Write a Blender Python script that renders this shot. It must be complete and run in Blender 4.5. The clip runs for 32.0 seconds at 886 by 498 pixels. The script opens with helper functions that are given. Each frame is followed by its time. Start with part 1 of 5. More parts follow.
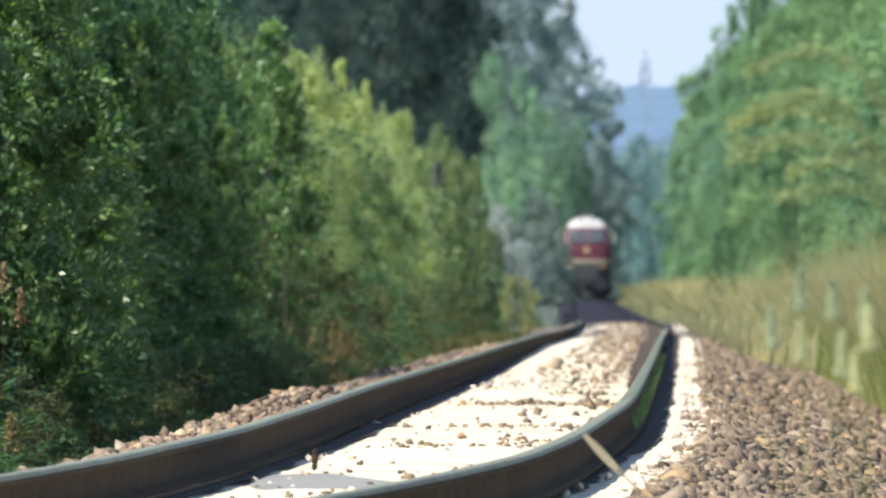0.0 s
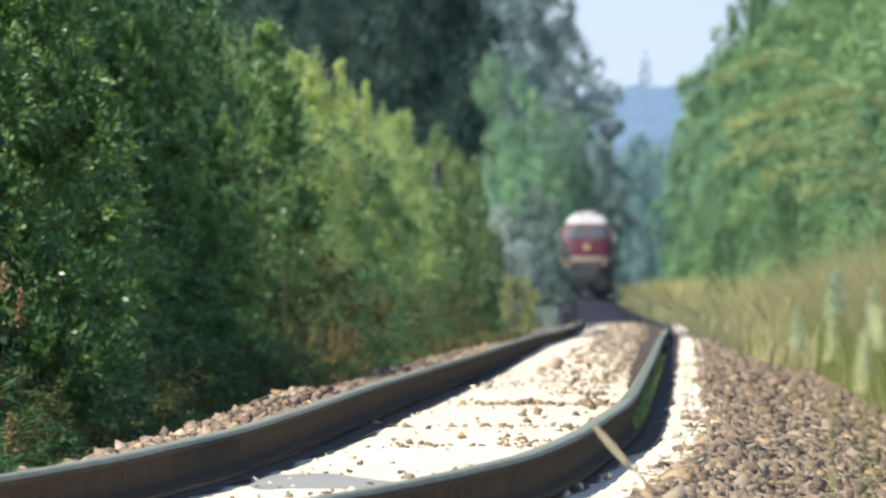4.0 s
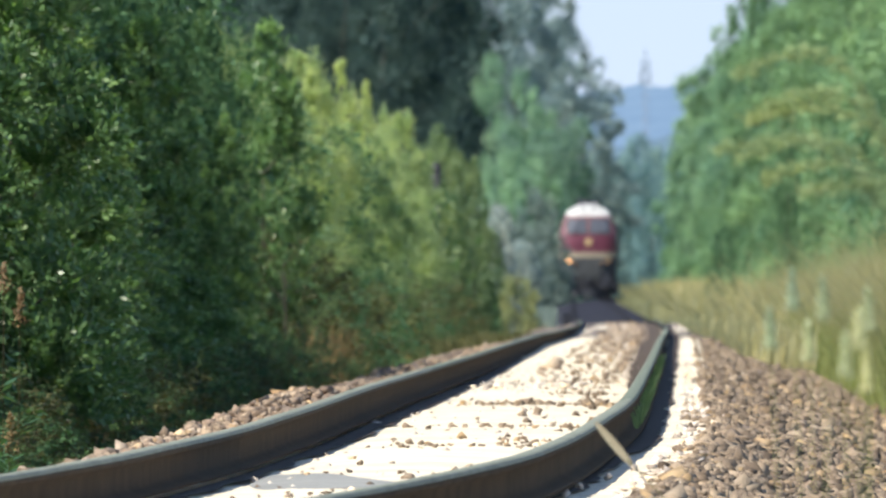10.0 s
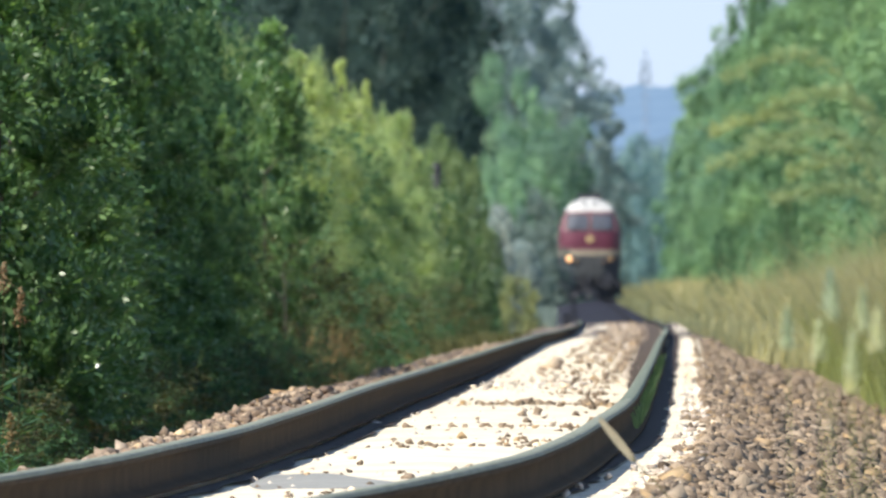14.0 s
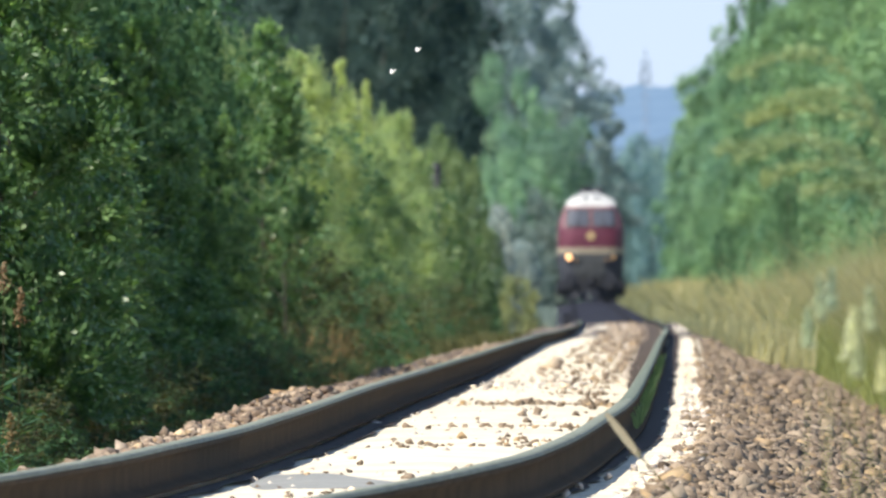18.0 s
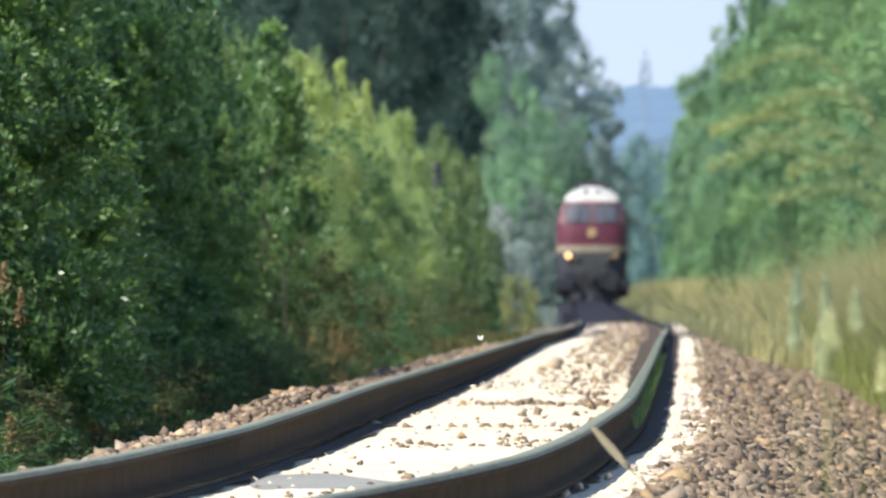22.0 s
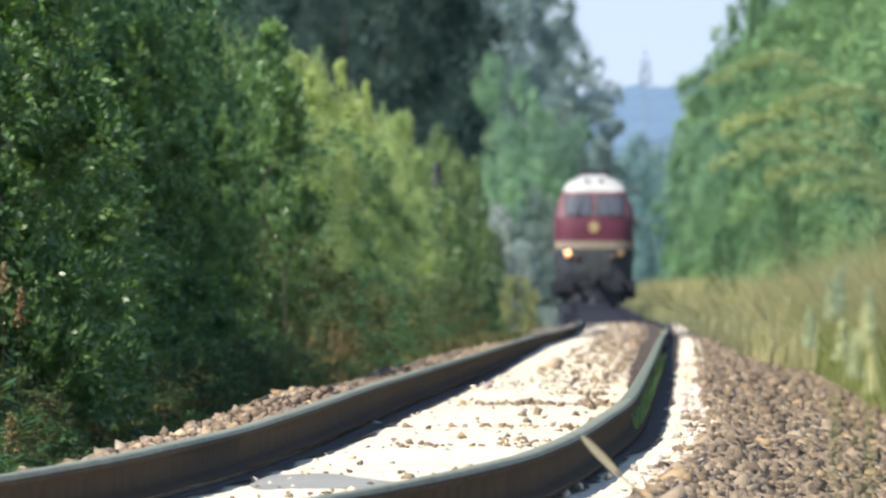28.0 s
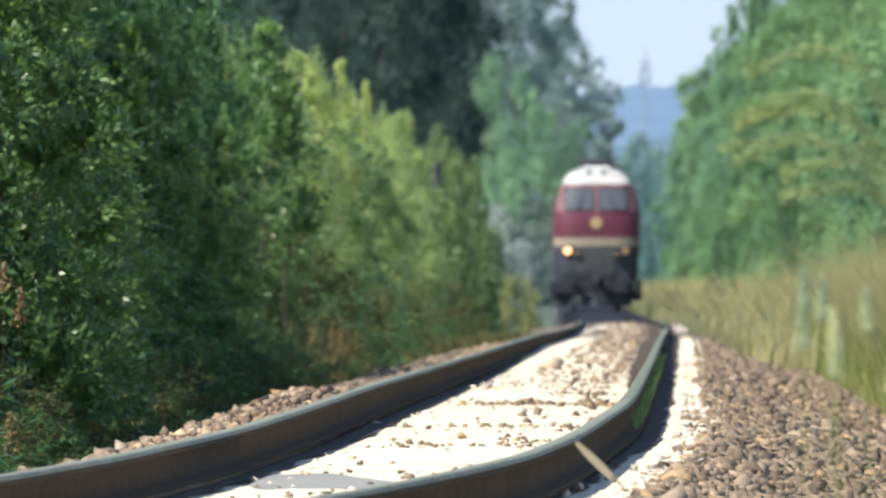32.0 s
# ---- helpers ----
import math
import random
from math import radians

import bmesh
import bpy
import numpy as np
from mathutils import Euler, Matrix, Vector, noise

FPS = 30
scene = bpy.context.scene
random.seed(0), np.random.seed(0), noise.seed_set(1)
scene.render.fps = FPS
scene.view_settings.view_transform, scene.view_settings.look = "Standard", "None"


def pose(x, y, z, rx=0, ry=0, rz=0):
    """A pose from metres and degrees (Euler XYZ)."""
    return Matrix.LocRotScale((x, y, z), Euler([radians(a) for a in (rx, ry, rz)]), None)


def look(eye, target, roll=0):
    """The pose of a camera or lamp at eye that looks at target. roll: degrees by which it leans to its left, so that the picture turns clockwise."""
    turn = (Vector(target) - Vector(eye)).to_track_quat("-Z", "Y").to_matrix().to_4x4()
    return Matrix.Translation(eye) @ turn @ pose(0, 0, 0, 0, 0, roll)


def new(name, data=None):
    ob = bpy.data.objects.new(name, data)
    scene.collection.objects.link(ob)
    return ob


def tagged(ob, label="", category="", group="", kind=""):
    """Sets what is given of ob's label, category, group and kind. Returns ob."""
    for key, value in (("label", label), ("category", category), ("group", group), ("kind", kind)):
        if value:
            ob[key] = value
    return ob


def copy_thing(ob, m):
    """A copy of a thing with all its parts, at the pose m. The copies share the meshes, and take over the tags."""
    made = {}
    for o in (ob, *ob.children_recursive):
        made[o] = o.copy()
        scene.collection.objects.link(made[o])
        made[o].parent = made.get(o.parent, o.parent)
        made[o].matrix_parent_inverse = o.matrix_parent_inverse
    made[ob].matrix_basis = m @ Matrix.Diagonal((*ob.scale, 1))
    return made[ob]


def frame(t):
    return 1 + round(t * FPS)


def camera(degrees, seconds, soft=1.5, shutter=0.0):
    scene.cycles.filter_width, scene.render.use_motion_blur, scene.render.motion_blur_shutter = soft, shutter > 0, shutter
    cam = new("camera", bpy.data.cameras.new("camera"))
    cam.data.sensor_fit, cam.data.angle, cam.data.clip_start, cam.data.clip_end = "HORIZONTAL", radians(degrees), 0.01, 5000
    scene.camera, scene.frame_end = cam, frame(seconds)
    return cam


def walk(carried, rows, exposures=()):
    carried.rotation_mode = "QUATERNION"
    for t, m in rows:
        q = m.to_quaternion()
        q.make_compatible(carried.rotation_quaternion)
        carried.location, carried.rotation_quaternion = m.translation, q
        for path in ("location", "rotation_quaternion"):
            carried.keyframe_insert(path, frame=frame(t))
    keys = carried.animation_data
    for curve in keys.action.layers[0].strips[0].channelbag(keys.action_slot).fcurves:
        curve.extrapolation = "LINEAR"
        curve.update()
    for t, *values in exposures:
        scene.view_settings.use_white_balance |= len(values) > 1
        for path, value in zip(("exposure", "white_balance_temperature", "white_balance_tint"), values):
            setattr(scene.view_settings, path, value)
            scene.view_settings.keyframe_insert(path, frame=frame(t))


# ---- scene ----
# ---- camera: a long lens on a tripod, standing still ----
cam = camera(2.5, 32.0, soft=2.3)
EYE_Z = 0.6
cam.data.dof.use_dof = True
cam.data.dof.focus_distance = 94.0
cam.data.dof.aperture_fstop = 22.0
walk(cam, [(0.0, pose(0, 0, EYE_Z, 90.0973, 0, 0)), (32.0, pose(0, 0, EYE_Z, 90.0973, 0, 0))])

# ---- light ----
SUN_EL, SUN_AZ = radians(48), radians(-124)     # azimuth from +y towards +x
world = bpy.data.worlds.new("world")
scene.world = world
world.use_nodes = True
wn = world.node_tree.nodes
sky = wn.new("ShaderNodeTexSky")
sky.sky_type, sky.sun_disc = 'NISHITA', False
sky.sun_elevation, sky.sun_rotation = SUN_EL, SUN_AZ
sky.dust_density, sky.air_density, sky.ozone_density = 0.3, 1.0, 2.0
world.node_tree.links.new(sky.outputs[0], wn["Background"].inputs[0])
wn["Background"].inputs[1].default_value = 0.12
to_sun = Vector((math.sin(SUN_AZ) * math.cos(SUN_EL), math.cos(SUN_AZ) * math.cos(SUN_EL), math.sin(SUN_EL)))
sun_data = bpy.data.lights.new("sun", 'SUN')
sun_data.energy, sun_data.angle, sun_data.color = 5.5, radians(0.53), (1.0, 0.93, 0.81)
sun = new("sun", sun_data)
sun.matrix_world = look(to_sun * 100, (0, 0, 0))
scene.view_settings.exposure = 0.45

# ---- the line of the track: x and height of the rail top for a distance d ahead ----
SLOPES = [(-400, .17), (0, .165), (60, .09), (70, .074), (74, .06), (78, .030), (84, .021), (90, .0215), (96, .0245), (101, .019), (107, .0135), (120, .0121), (190, .0118), (260, .0122), (330, .0100),
          (440, .0061), (560, .0055), (660, .0058), (720, .0064), (900, .0066), (1000, .0058), (1200, .0076), (1500, .028), (1900, .05), (5000, .05)]
LEVELS = [(-400, .72), (60, .71), (68, .685), (75, .638), (80, .624), (88, .634), (97, .60), (105, .575), (118, .571), (131, .576), (168, .594), (209, .60), (250, .612), (280, .65), (312, .685), (340, .71), (420, .75),
          (460, .85), (520, 1.0), (590, 1.0), (665, .87), (800, .83), (950, .80), (1050, .86), (1150, .97), (1300, .95), (5000, .5)]
_d = np.arange(-400.0, 5000.5, 1.0)
_sl = np.interp(_d, *np.array(SLOPES).T)
_x = np.concatenate([[0], np.cumsum((_sl[1:] + _sl[:-1]) / 2)])
_x += 5.078 - np.interp(672.0, _d, _x)
_z = np.interp(_d, *np.array(LEVELS).T)
_z = EYE_Z - np.convolve(np.pad(_z, 5, mode="edge"), np.ones(11) / 11, "valid")


def track_x(d):
    return np.interp(d, _d, _x)


def track_z(d):
    return np.interp(d, _d, _z)


def track_slope(d):
    return np.interp(d, _d, _sl)


def on_track(d, u, dz=0.0):
    """World place at station d, u metres to the right of the track's middle, dz above the rail top."""
    return Vector((float(track_x(d)) + u, d, float(track_z(d)) + dz))


# ---- materials ----
def material(name):
    m = bpy.data.materials.new(name)
    m.use_nodes = True
    nt = m.node_tree
    return m, nt, nt.nodes["Principled BSDF"]


def node(nt, kind, **inputs):
    n = nt.nodes.new(kind)
    for k, v in inputs.items():
        n.inputs[k.replace("_", " ")].default_value = v
    return n


def ramp(nt, fac, *stops):
    r = nt.nodes.new("ShaderNodeValToRGB")
    els = r.color_ramp.elements
    while len(els) < len(stops):
        els.new(0.5)
    for e, (p, c) in zip(els, stops):
        e.position, e.color = p, (*c, 1)
    nt.links.new(fac, r.inputs[0])
    return r.outputs[0]


def mixed(nt, fac, a, b, mode='MIX'):
    m = nt.nodes.new("ShaderNodeMix")
    m.data_type, m.blend_type = 'RGBA', mode
    for sock, v in ((m.inputs[0], fac), (m.inputs[6], a), (m.inputs[7], b)):
        if isinstance(v, (int, float)):
            sock.default_value = v
        elif isinstance(v, tuple):
            sock.default_value = (*v, 1)
        else:
            nt.links.new(v, sock)
    return m.outputs[2]


def plain(name, c, rough=0.6, metal=0.0, grain=6.0, vary=0.25, bump=0.1):
    """A surface of one colour with stains at two scales and a fine relief."""
    m, nt, b = material(name)
    co = nt.nodes.new("ShaderNodeTexCoord").outputs["Object"]
    n1, n2 = node(nt, "ShaderNodeTexNoise", Scale=grain, Detail=6.0), node(nt, "ShaderNodeTexNoise", Scale=grain * 9, Detail=3.0)
    for n in (n1, n2):
        nt.links.new(co, n.inputs["Vector"])
    dark, light = tuple(x * (1 - vary) for x in c), tuple(min(1, x * (1 + vary)) for x in c)
    base = ramp(nt, n1.outputs[0], (0.3, dark), (0.7, light))
    fine = ramp(nt, n2.outputs[0], (0.3, (0.8, 0.8, 0.8)), (0.7, (1, 1, 1)))
    nt.links.new(mixed(nt, 0.7, base, fine, 'MULTIPLY'), b.inputs["Base Color"])
    b.inputs["Roughness"].default_value, b.inputs["Metallic"].default_value = rough, metal
    bp = node(nt, "ShaderNodeBump", Strength=bump, Distance=0.02)
    nt.links.new(n2.outputs[0], bp.inputs["Height"])
    nt.links.new(bp.outputs[0], b.inputs["Normal"])
    return m


def leafy(name, dark, light, through_c, share=0.35, rough=0.6, mass=0.9, gloss=0.15):
    """Leaves: each one its own shade, light coming through from behind."""
    m, nt, b = material(name)
    geo = nt.nodes.new("ShaderNodeNewGeometry")
    oi = nt.nodes.new("ShaderNodeObjectInfo")
    co = nt.nodes.new("ShaderNodeTexCoord").outputs["Object"]
    big = node(nt, "ShaderNodeTexNoise", Scale=mass, Detail=3.0)
    nt.links.new(co, big.inputs["Vector"])
    mid = tuple((a + c) / 2 for a, c in zip(dark, light))
    one = ramp(nt, geo.outputs["Random Per Island"], (0.0, dark), (0.55, mid), (1.0, light))
    patch = ramp(nt, big.outputs[0], (0.35, (0.62, 0.72, 0.68)), (0.65, (1.32, 1.25, 1.0)))
    col = mixed(nt, 0.8, one, patch, 'MULTIPLY')
    tone = ramp(nt, oi.outputs["Random"], (0.0, (0.78, 0.86, 0.84)), (1.0, (1.2, 1.12, 0.97)))
    col = mixed(nt, 1.0, col, tone, 'MULTIPLY')
    nt.links.new(col, b.inputs["Base Color"])
    b.inputs["Roughness"].default_value = rough
    b.inputs["Specular IOR Level"].default_value = gloss
    tr = nt.nodes.new("ShaderNodeBsdfTranslucent")
    nt.links.new(mixed(nt, 1.0, col, through_c, 'MULTIPLY'), tr.inputs[0])
    mx = node(nt, "ShaderNodeMixShader", Fac=share)
    out = nt.nodes["Material Output"]
    nt.links.new(b.outputs[0], mx.inputs[1])
    nt.links.new(tr.outputs[0], mx.inputs[2])
    nt.links.new(mx.outputs[0], out.inputs[0])
    return m


def stony(name, dark, mid, light, scale=22.0, bump=0.5):
    m, nt, b = material(name)
    geo = nt.nodes.new("ShaderNodeNewGeometry")
    co = nt.nodes.new("ShaderNodeTexCoord").outputs["Object"]
    vo = node(nt, "ShaderNodeTexVoronoi", Scale=scale)
    n = node(nt, "ShaderNodeTexNoise", Scale=1.3, Detail=5.0)
    n2 = node(nt, "ShaderNodeTexNoise", Scale=scale * 3, Detail=3.0)
    for x in (vo, n, n2):
        nt.links.new(co, x.inputs["Vector"])
    sep = nt.nodes.new("ShaderNodeSeparateColor")
    nt.links.new(vo.outputs["Color"], sep.inputs[0])
    cell = ramp(nt, sep.outputs[0], (0.0, dark), (0.5, mid), (1.0, light))
    isl = ramp(nt, geo.outputs["Random Per Island"], (0.0, (0.5, 0.47, 0.47)), (0.3, (0.85, 0.8, 0.78)), (0.6, (1.0, 0.97, 0.97)), (0.85, (1.15, 1.12, 1.08)), (0.93, (1.3, 1.12, 0.8)), (1.0, (1.5, 1.42, 1.3)))
    col = mixed(nt, 1.0, cell, isl, 'MULTIPLY')
    st = ramp(nt, n.outputs[0], (0.35, (0.8, 0.78, 0.76)), (0.65, (1.08, 1.05, 1.02)))
    col = mixed(nt, 1.0, col, st, 'MULTIPLY')
    nt.links.new(col, b.inputs["Base Color"])
    b.inputs["Roughness"].default_value = 0.85
    bp = node(nt, "ShaderNodeBump", Strength=bump, Distance=0.02)
    nt.links.new(n2.outputs[0], bp.inputs["Height"])
    nt.links.new(bp.outputs[0], b.inputs["Normal"])
    return m


M_DARK_LEAF = leafy("dark_green_leaves", (.042, .106, .068), (.094, .176, .100), (1.2, 1.4, .7), 0.26, mass=1.7)
M_SHOOT = leafy("glossy_mid_green_leaves", (.105, .20, .105), (.21, .335, .165), (1.2, 1.35, .6), 0.3, 0.38, mass=2.2, gloss=0.5)
M_WILLOW = leafy("yellow_green_leaves", (.315, .40, .26), (.44, .52, .35), (1.25, 1.35, .7), 0.45, mass=1.5)
M_OLIVE = leafy("olive_green_leaves", (.148, .218, .148), (.24, .312, .215), (1.3, 1.4, .5), 0.35)
M_BROWNISH = leafy("brown_green_leaves", (.082, .088, .046), (.15, .15, .082), (1.2, 1.2, .6), 0.3)
M_SILVER = leafy("silvery_leaves", (.45, .50, .56), (.60, .65, .72), (1.0, 1.0, 1.0), 0.4)
# distance haze is put into the colour of the M_FAR leaves
M_FAR_DARK = leafy("haze_tinted_blackish_leaves", (.046, .084, .098), (.075, .120, .133), (1.1, 1.3, .9), 0.25, mass=.35)
M_FAR_LIGHT = leafy("haze_lit_green_leaves", (.21, .35, .335), (.32, .48, .44), (1.1, 1.3, .6), 0.4, mass=.35)
# the pale trees' shaded tone, put into a second leaf colour
M_FAR_MID = leafy("haze_shaded_teal_leaves", (.14, .245, .245), (.215, .335, .315), (1.1, 1.3, .7), 0.3, mass=.35)
M_RIGHT = leafy("fresh_green_leaves", (.135, .25, .162), (.20, .33, .21), (1.1, 1.3, .7), 0.22, mass=.4)
M_RIGHT_DARK = leafy("hollow_shade_green_leaves", (.065, .135, .09), (.105, .19, .12), (1.1, 1.3, .7), 0.25, mass=.5)
# three more far leaves whose grey or blue is painted haze
M_RIGHT_FAR = leafy("haze_tinted_green_leaves", (.175, .305, .245), (.25, .395, .32), (1.05, 1.2, .8), 0.4, mass=.35)
M_FAR_HAZE = leafy("haze_greyed_leaves", (.225, .31, .385), (.31, .405, .49), (1.0, 1.1, .9), 0.25, mass=.35)
M_TEAL = leafy("haze_blue_green_leaves", (.195, .315, .40), (.265, .39, .48), (1.0, 1.2, .9), 0.3)
M_GRASS = leafy("dry_grass_blades", (.41, .415, .305), (.49, .485, .36), (1.15, 1.1, .75), 0.6, 0.7, mass=.2)
M_GRASS_GREEN = leafy("green_grass_blades", (.27, .29, .14), (.38, .40, .20), (1.2, 1.3, .6), 0.45, 0.6, mass=.2)
M_STRAW = leafy("straw_stems", (.20, .14, .085), (.36, .27, .17), (1.1, 1.0, .7), 0.3, 0.7)
M_FLOWER = leafy("greenish_white_flowers", (.70, .73, .56), (.82, .84, .70), (1, 1, .9), 0.4, 0.7)
M_BARK = plain("grey_brown_bark", (.075, .068, .055), 0.9, 0, 9, .35, .6)
M_SOIL = stony("soil_with_litter", (.05, .045, .03), (.10, .085, .05), (.16, .14, .08), 9.0)
M_BALLAST = stony("brown_grey_ballast", (.15, .115, .085), (.27, .21, .16), (.40, .335, .27), 30.0)
M_BALLAST_W = stony("pale_dusty_ballast", (.70, .65, .50), (.78, .73, .575), (.84, .79, .64), 12.0, 0.1)
# the far bed's mirage darkness is put into this ballast colour
M_BALLAST_DARK = stony("mirage_dark_ballast", (.016, .018, .028), (.026, .029, .043), (.042, .045, .064), 14.0, 0.3)
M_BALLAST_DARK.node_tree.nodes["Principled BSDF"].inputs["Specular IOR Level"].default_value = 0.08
M_BALLAST_MID = stony("dusty_grey_ballast", (.30, .26, .215), (.45, .40, .34), (.60, .55, .48), 14.0, 0.2)
M_STONE = stony("brown_grey_stones", (.153, .117, .083), (.253, .204, .147), (.374, .313, .236), 6.0)
M_STONE_TAN = stony("dusty_tan_stones", (.20, .155, .118), (.31, .25, .19), (.44, .375, .295), 6.0)
M_STONE_W = stony("pale_stones", (.45, .40, .34), (.66, .62, .56), (.82, .79, .74), 6.0)
M_RUST = plain("rusty_brown_rail_steel", (.052, .036, .022), 0.9, 0.0, 4, .3, .25)
M_RUST.node_tree.nodes["Principled BSDF"].inputs["Specular IOR Level"].default_value = 0.12
M_HEAD = plain("polished_rail_steel", (.215, .235, .19), 0.65, 0.0, 3, .2, .02)
M_HEAD.node_tree.nodes["Principled BSDF"].inputs["Specular IOR Level"].default_value = 0.15
# same steel with less of the sky's sheen put into its colour
M_HEAD_LESS_SHEEN = plain("less_sheen_rail_steel", (.165, .195, .16), 0.75, 0.0, 3, .2, .02)
M_HEAD_LESS_SHEEN.node_tree.nodes["Principled BSDF"].inputs["Specular IOR Level"].default_value = 0.1
M_MAROON = plain("dark_red_paint", (.125, .028, .052), 0.42, 0, 1.5, .12, .02)
# window band: haze and sky light are put into a paler red
M_RED_PALED = plain("haze_paled_red_paint", (.19, .085, .105), 0.55, 0, 1.5, .15, .02)
M_GREYPLATE = plain("dusty_grey_paint", (.055, .06, .066), 0.7, 0, 3, .3, .1)
M_CREAM = plain("cream_paint", (.30, .255, .19), 0.55, 0, 2, .15, .02)
M_ROOF = plain("light_grey_roof_paint", (.52, .52, .51), 0.5, 0, 1.2, .18, .05)
# a little haze blue is put into these two dark tones
M_DARKGREY = plain("sooty_dark_grey_paint", (.037, .043, .060), 0.65, 0, 3, .3, .1)
M_BLACK = plain("greasy_black_steel", (.028, .031, .043), 0.6, 0.2, 5, .3, .2)
# far rails: the same mirage darkness, put into the steel's colour
M_MIRAGE_STEEL = plain("mirage_dark_rail_steel", (.02, .02, .024), 0.9, 0.0, 5, .3, .2)
M_MIRAGE_STEEL.node_tree.nodes["Principled BSDF"].inputs["Specular IOR Level"].default_value = 0.08
M_RUBBER = plain("black_rubber", (.02, .02, .02), 0.8)
M_BRASS = plain("pale_yellow_emblem_paint", (.50, .36, .19), 0.45, 0.2, 8, .15)
M_STEEL = plain("worn_grey_steel", (.35, .35, .35), 0.45, 0.8, 6, .2)
M_TWIG = leafy("dark_dead_twigs", (.05, .043, .028), (.11, .09, .06), (1.0, 1.0, .8), 0.15, 0.8)
# haze blue is put into the leaf colour of these bushes
M_HAZY_BUSH = leafy("haze_blue_grey_leaves", (.145, .20, .235), (.215, .28, .31), (1.0, 1.1, .9), 0.25, mass=.6)
M_RAIL_GREEN = leafy("grey_green_blades", (.15, .235, .155), (.24, .34, .225), (1.1, 1.3, .7), 0.4)
M_GREYSTREAK = plain("grey_streak_surface", (.27, .275, .265), 0.95, 0, 3, .15, .1)
M_DOCK = leafy("red_brown_seed_husks", (.20, .145, .105), (.32, .24, .18), (1.1, .9, .6), 0.3, 0.7)
M_PANICLE = leafy("olive_green_panicles", (.34, .42, .25), (.45, .52, .33), (1., 1.08, .85), 0.45, 0.7)
M_POST = plain("weathered_grey_wood", (.11, .115, .125), 0.9, 0, 7, .25, .4)
M_STALK = plain("bleached_straw", (.40, .35, .24), 0.8, 0, 40, .1)
M_MAST = plain("pale_grey_mast_paint", (.28, .35, .45), 0.8, 0, 3, .1)
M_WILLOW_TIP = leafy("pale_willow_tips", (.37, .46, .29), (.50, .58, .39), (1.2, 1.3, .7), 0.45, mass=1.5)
# young leaves, paled further to paint in the sunlit shoot tips
M_YOUNG = leafy("young_sunlit_toned_leaves", (.20, .33, .145), (.36, .50, .25), (1.2, 1.3, .6), 0.4)
# rust and grease tones with the rails' shade painted in
M_RUST_SHADE = stony("rust_and_shade_ballast", (.035, .026, .022), (.06, .045, .036), (.10, .078, .062), 14.0, 0.3)
M_GREASE_SHADE = stony("grease_and_shade_ballast", (.02, .013, .013), (.036, .024, .022), (.058, .042, .036), 14.0, 0.3)
M_YELLOW = leafy("straw_yellow_leaves", (.37, .39, .235), (.52, .52, .33), (1.2, 1.15, .7), 0.35, 0.7)
M_WHITE = plain("white_wing_scales", (.82, .82, .78), 0.7, 0, 30, .1)


def glass(name, tint, rough=0.05):
    m, nt, b = material(name)
    b.inputs["Base Color"].default_value = (*tint, 1)
    b.inputs["Roughness"].default_value = rough
    b.inputs["Metallic"].default_value = 0.0
    b.inputs["Specular IOR Level"].default_value = 0.12
    return m


M_GLASS = glass("dark_windscreen_glass", (.085, .095, .125), 0.5)
M_LENS = glass("amber_lens_glass", (.30, .19, .10), 0.3)
M_LAMP, _nt, _b = material("lit_headlamp")
_b.inputs["Base Color"].default_value = (1, .8, .5, 1)
_b.inputs["Emission Color"].default_value = (1.0, .40, .12, 1)
_b.inputs["Emission Strength"].default_value = 2.0


# ---- mesh helpers ----
def part(name, bm, mat, parent=None, label="", smooth=False):
    """Links a bmesh as one mesh object under a thing or a part."""
    me = bpy.data.meshes.new(name)
    bm.to_mesh(me)
    bm.free()
    me.materials.append(mat)
    if smooth:
        me.polygons.foreach_set("use_smooth", [True] * len(me.polygons))
    ob = new(name, me)
    ob.parent = parent
    if label:
        tagged(ob, label)
    return ob


def np_mesh(name, v, f, mat, smooth=False):
    """A mesh from arrays of vertices and of faces with equal numbers of corners."""
    v, f = np.asarray(v, dtype=np.float32), np.asarray(f, dtype=np.int32)
    me = bpy.data.meshes.new(name)
    me.vertices.add(len(v))
    me.vertices.foreach_set("co", v.ravel())
    me.loops.add(f.size)
    me.loops.foreach_set("vertex_index", f.ravel())
    me.polygons.add(len(f))
    me.polygons.foreach_set("loop_start", np.arange(0, f.size, f.shape[1], dtype=np.int32))
    me.update(calc_edges=True)
    me.validate()
    me.materials.append(mat)
    if smooth:
        me.polygons.foreach_set("use_smooth", [True] * len(me.polygons))
    return me


def empty(name, m=None):
    ob = new(name)
    ob.empty_display_size = 0.3
    if m is not None:
        ob.matrix_world = m
    return ob


def box(bm, x0, x1, y0, y1, z0, z1, bevel=0.0):
    r = bmesh.ops.create_cube(bm, size=1.0)
    bmesh.ops.scale(bm, vec=(x1 - x0, y1 - y0, z1 - z0), verts=r["verts"])
    bmesh.ops.translate(bm, vec=((x0 + x1) / 2, (y0 + y1) / 2, (z0 + z1) / 2), verts=r["verts"])
    if bevel:
        es = list({e for v in r["verts"] for e in v.link_edges})
        bmesh.ops.bevel(bm, geom=es, offset=bevel, segments=2, affect='EDGES', profile=0.5)


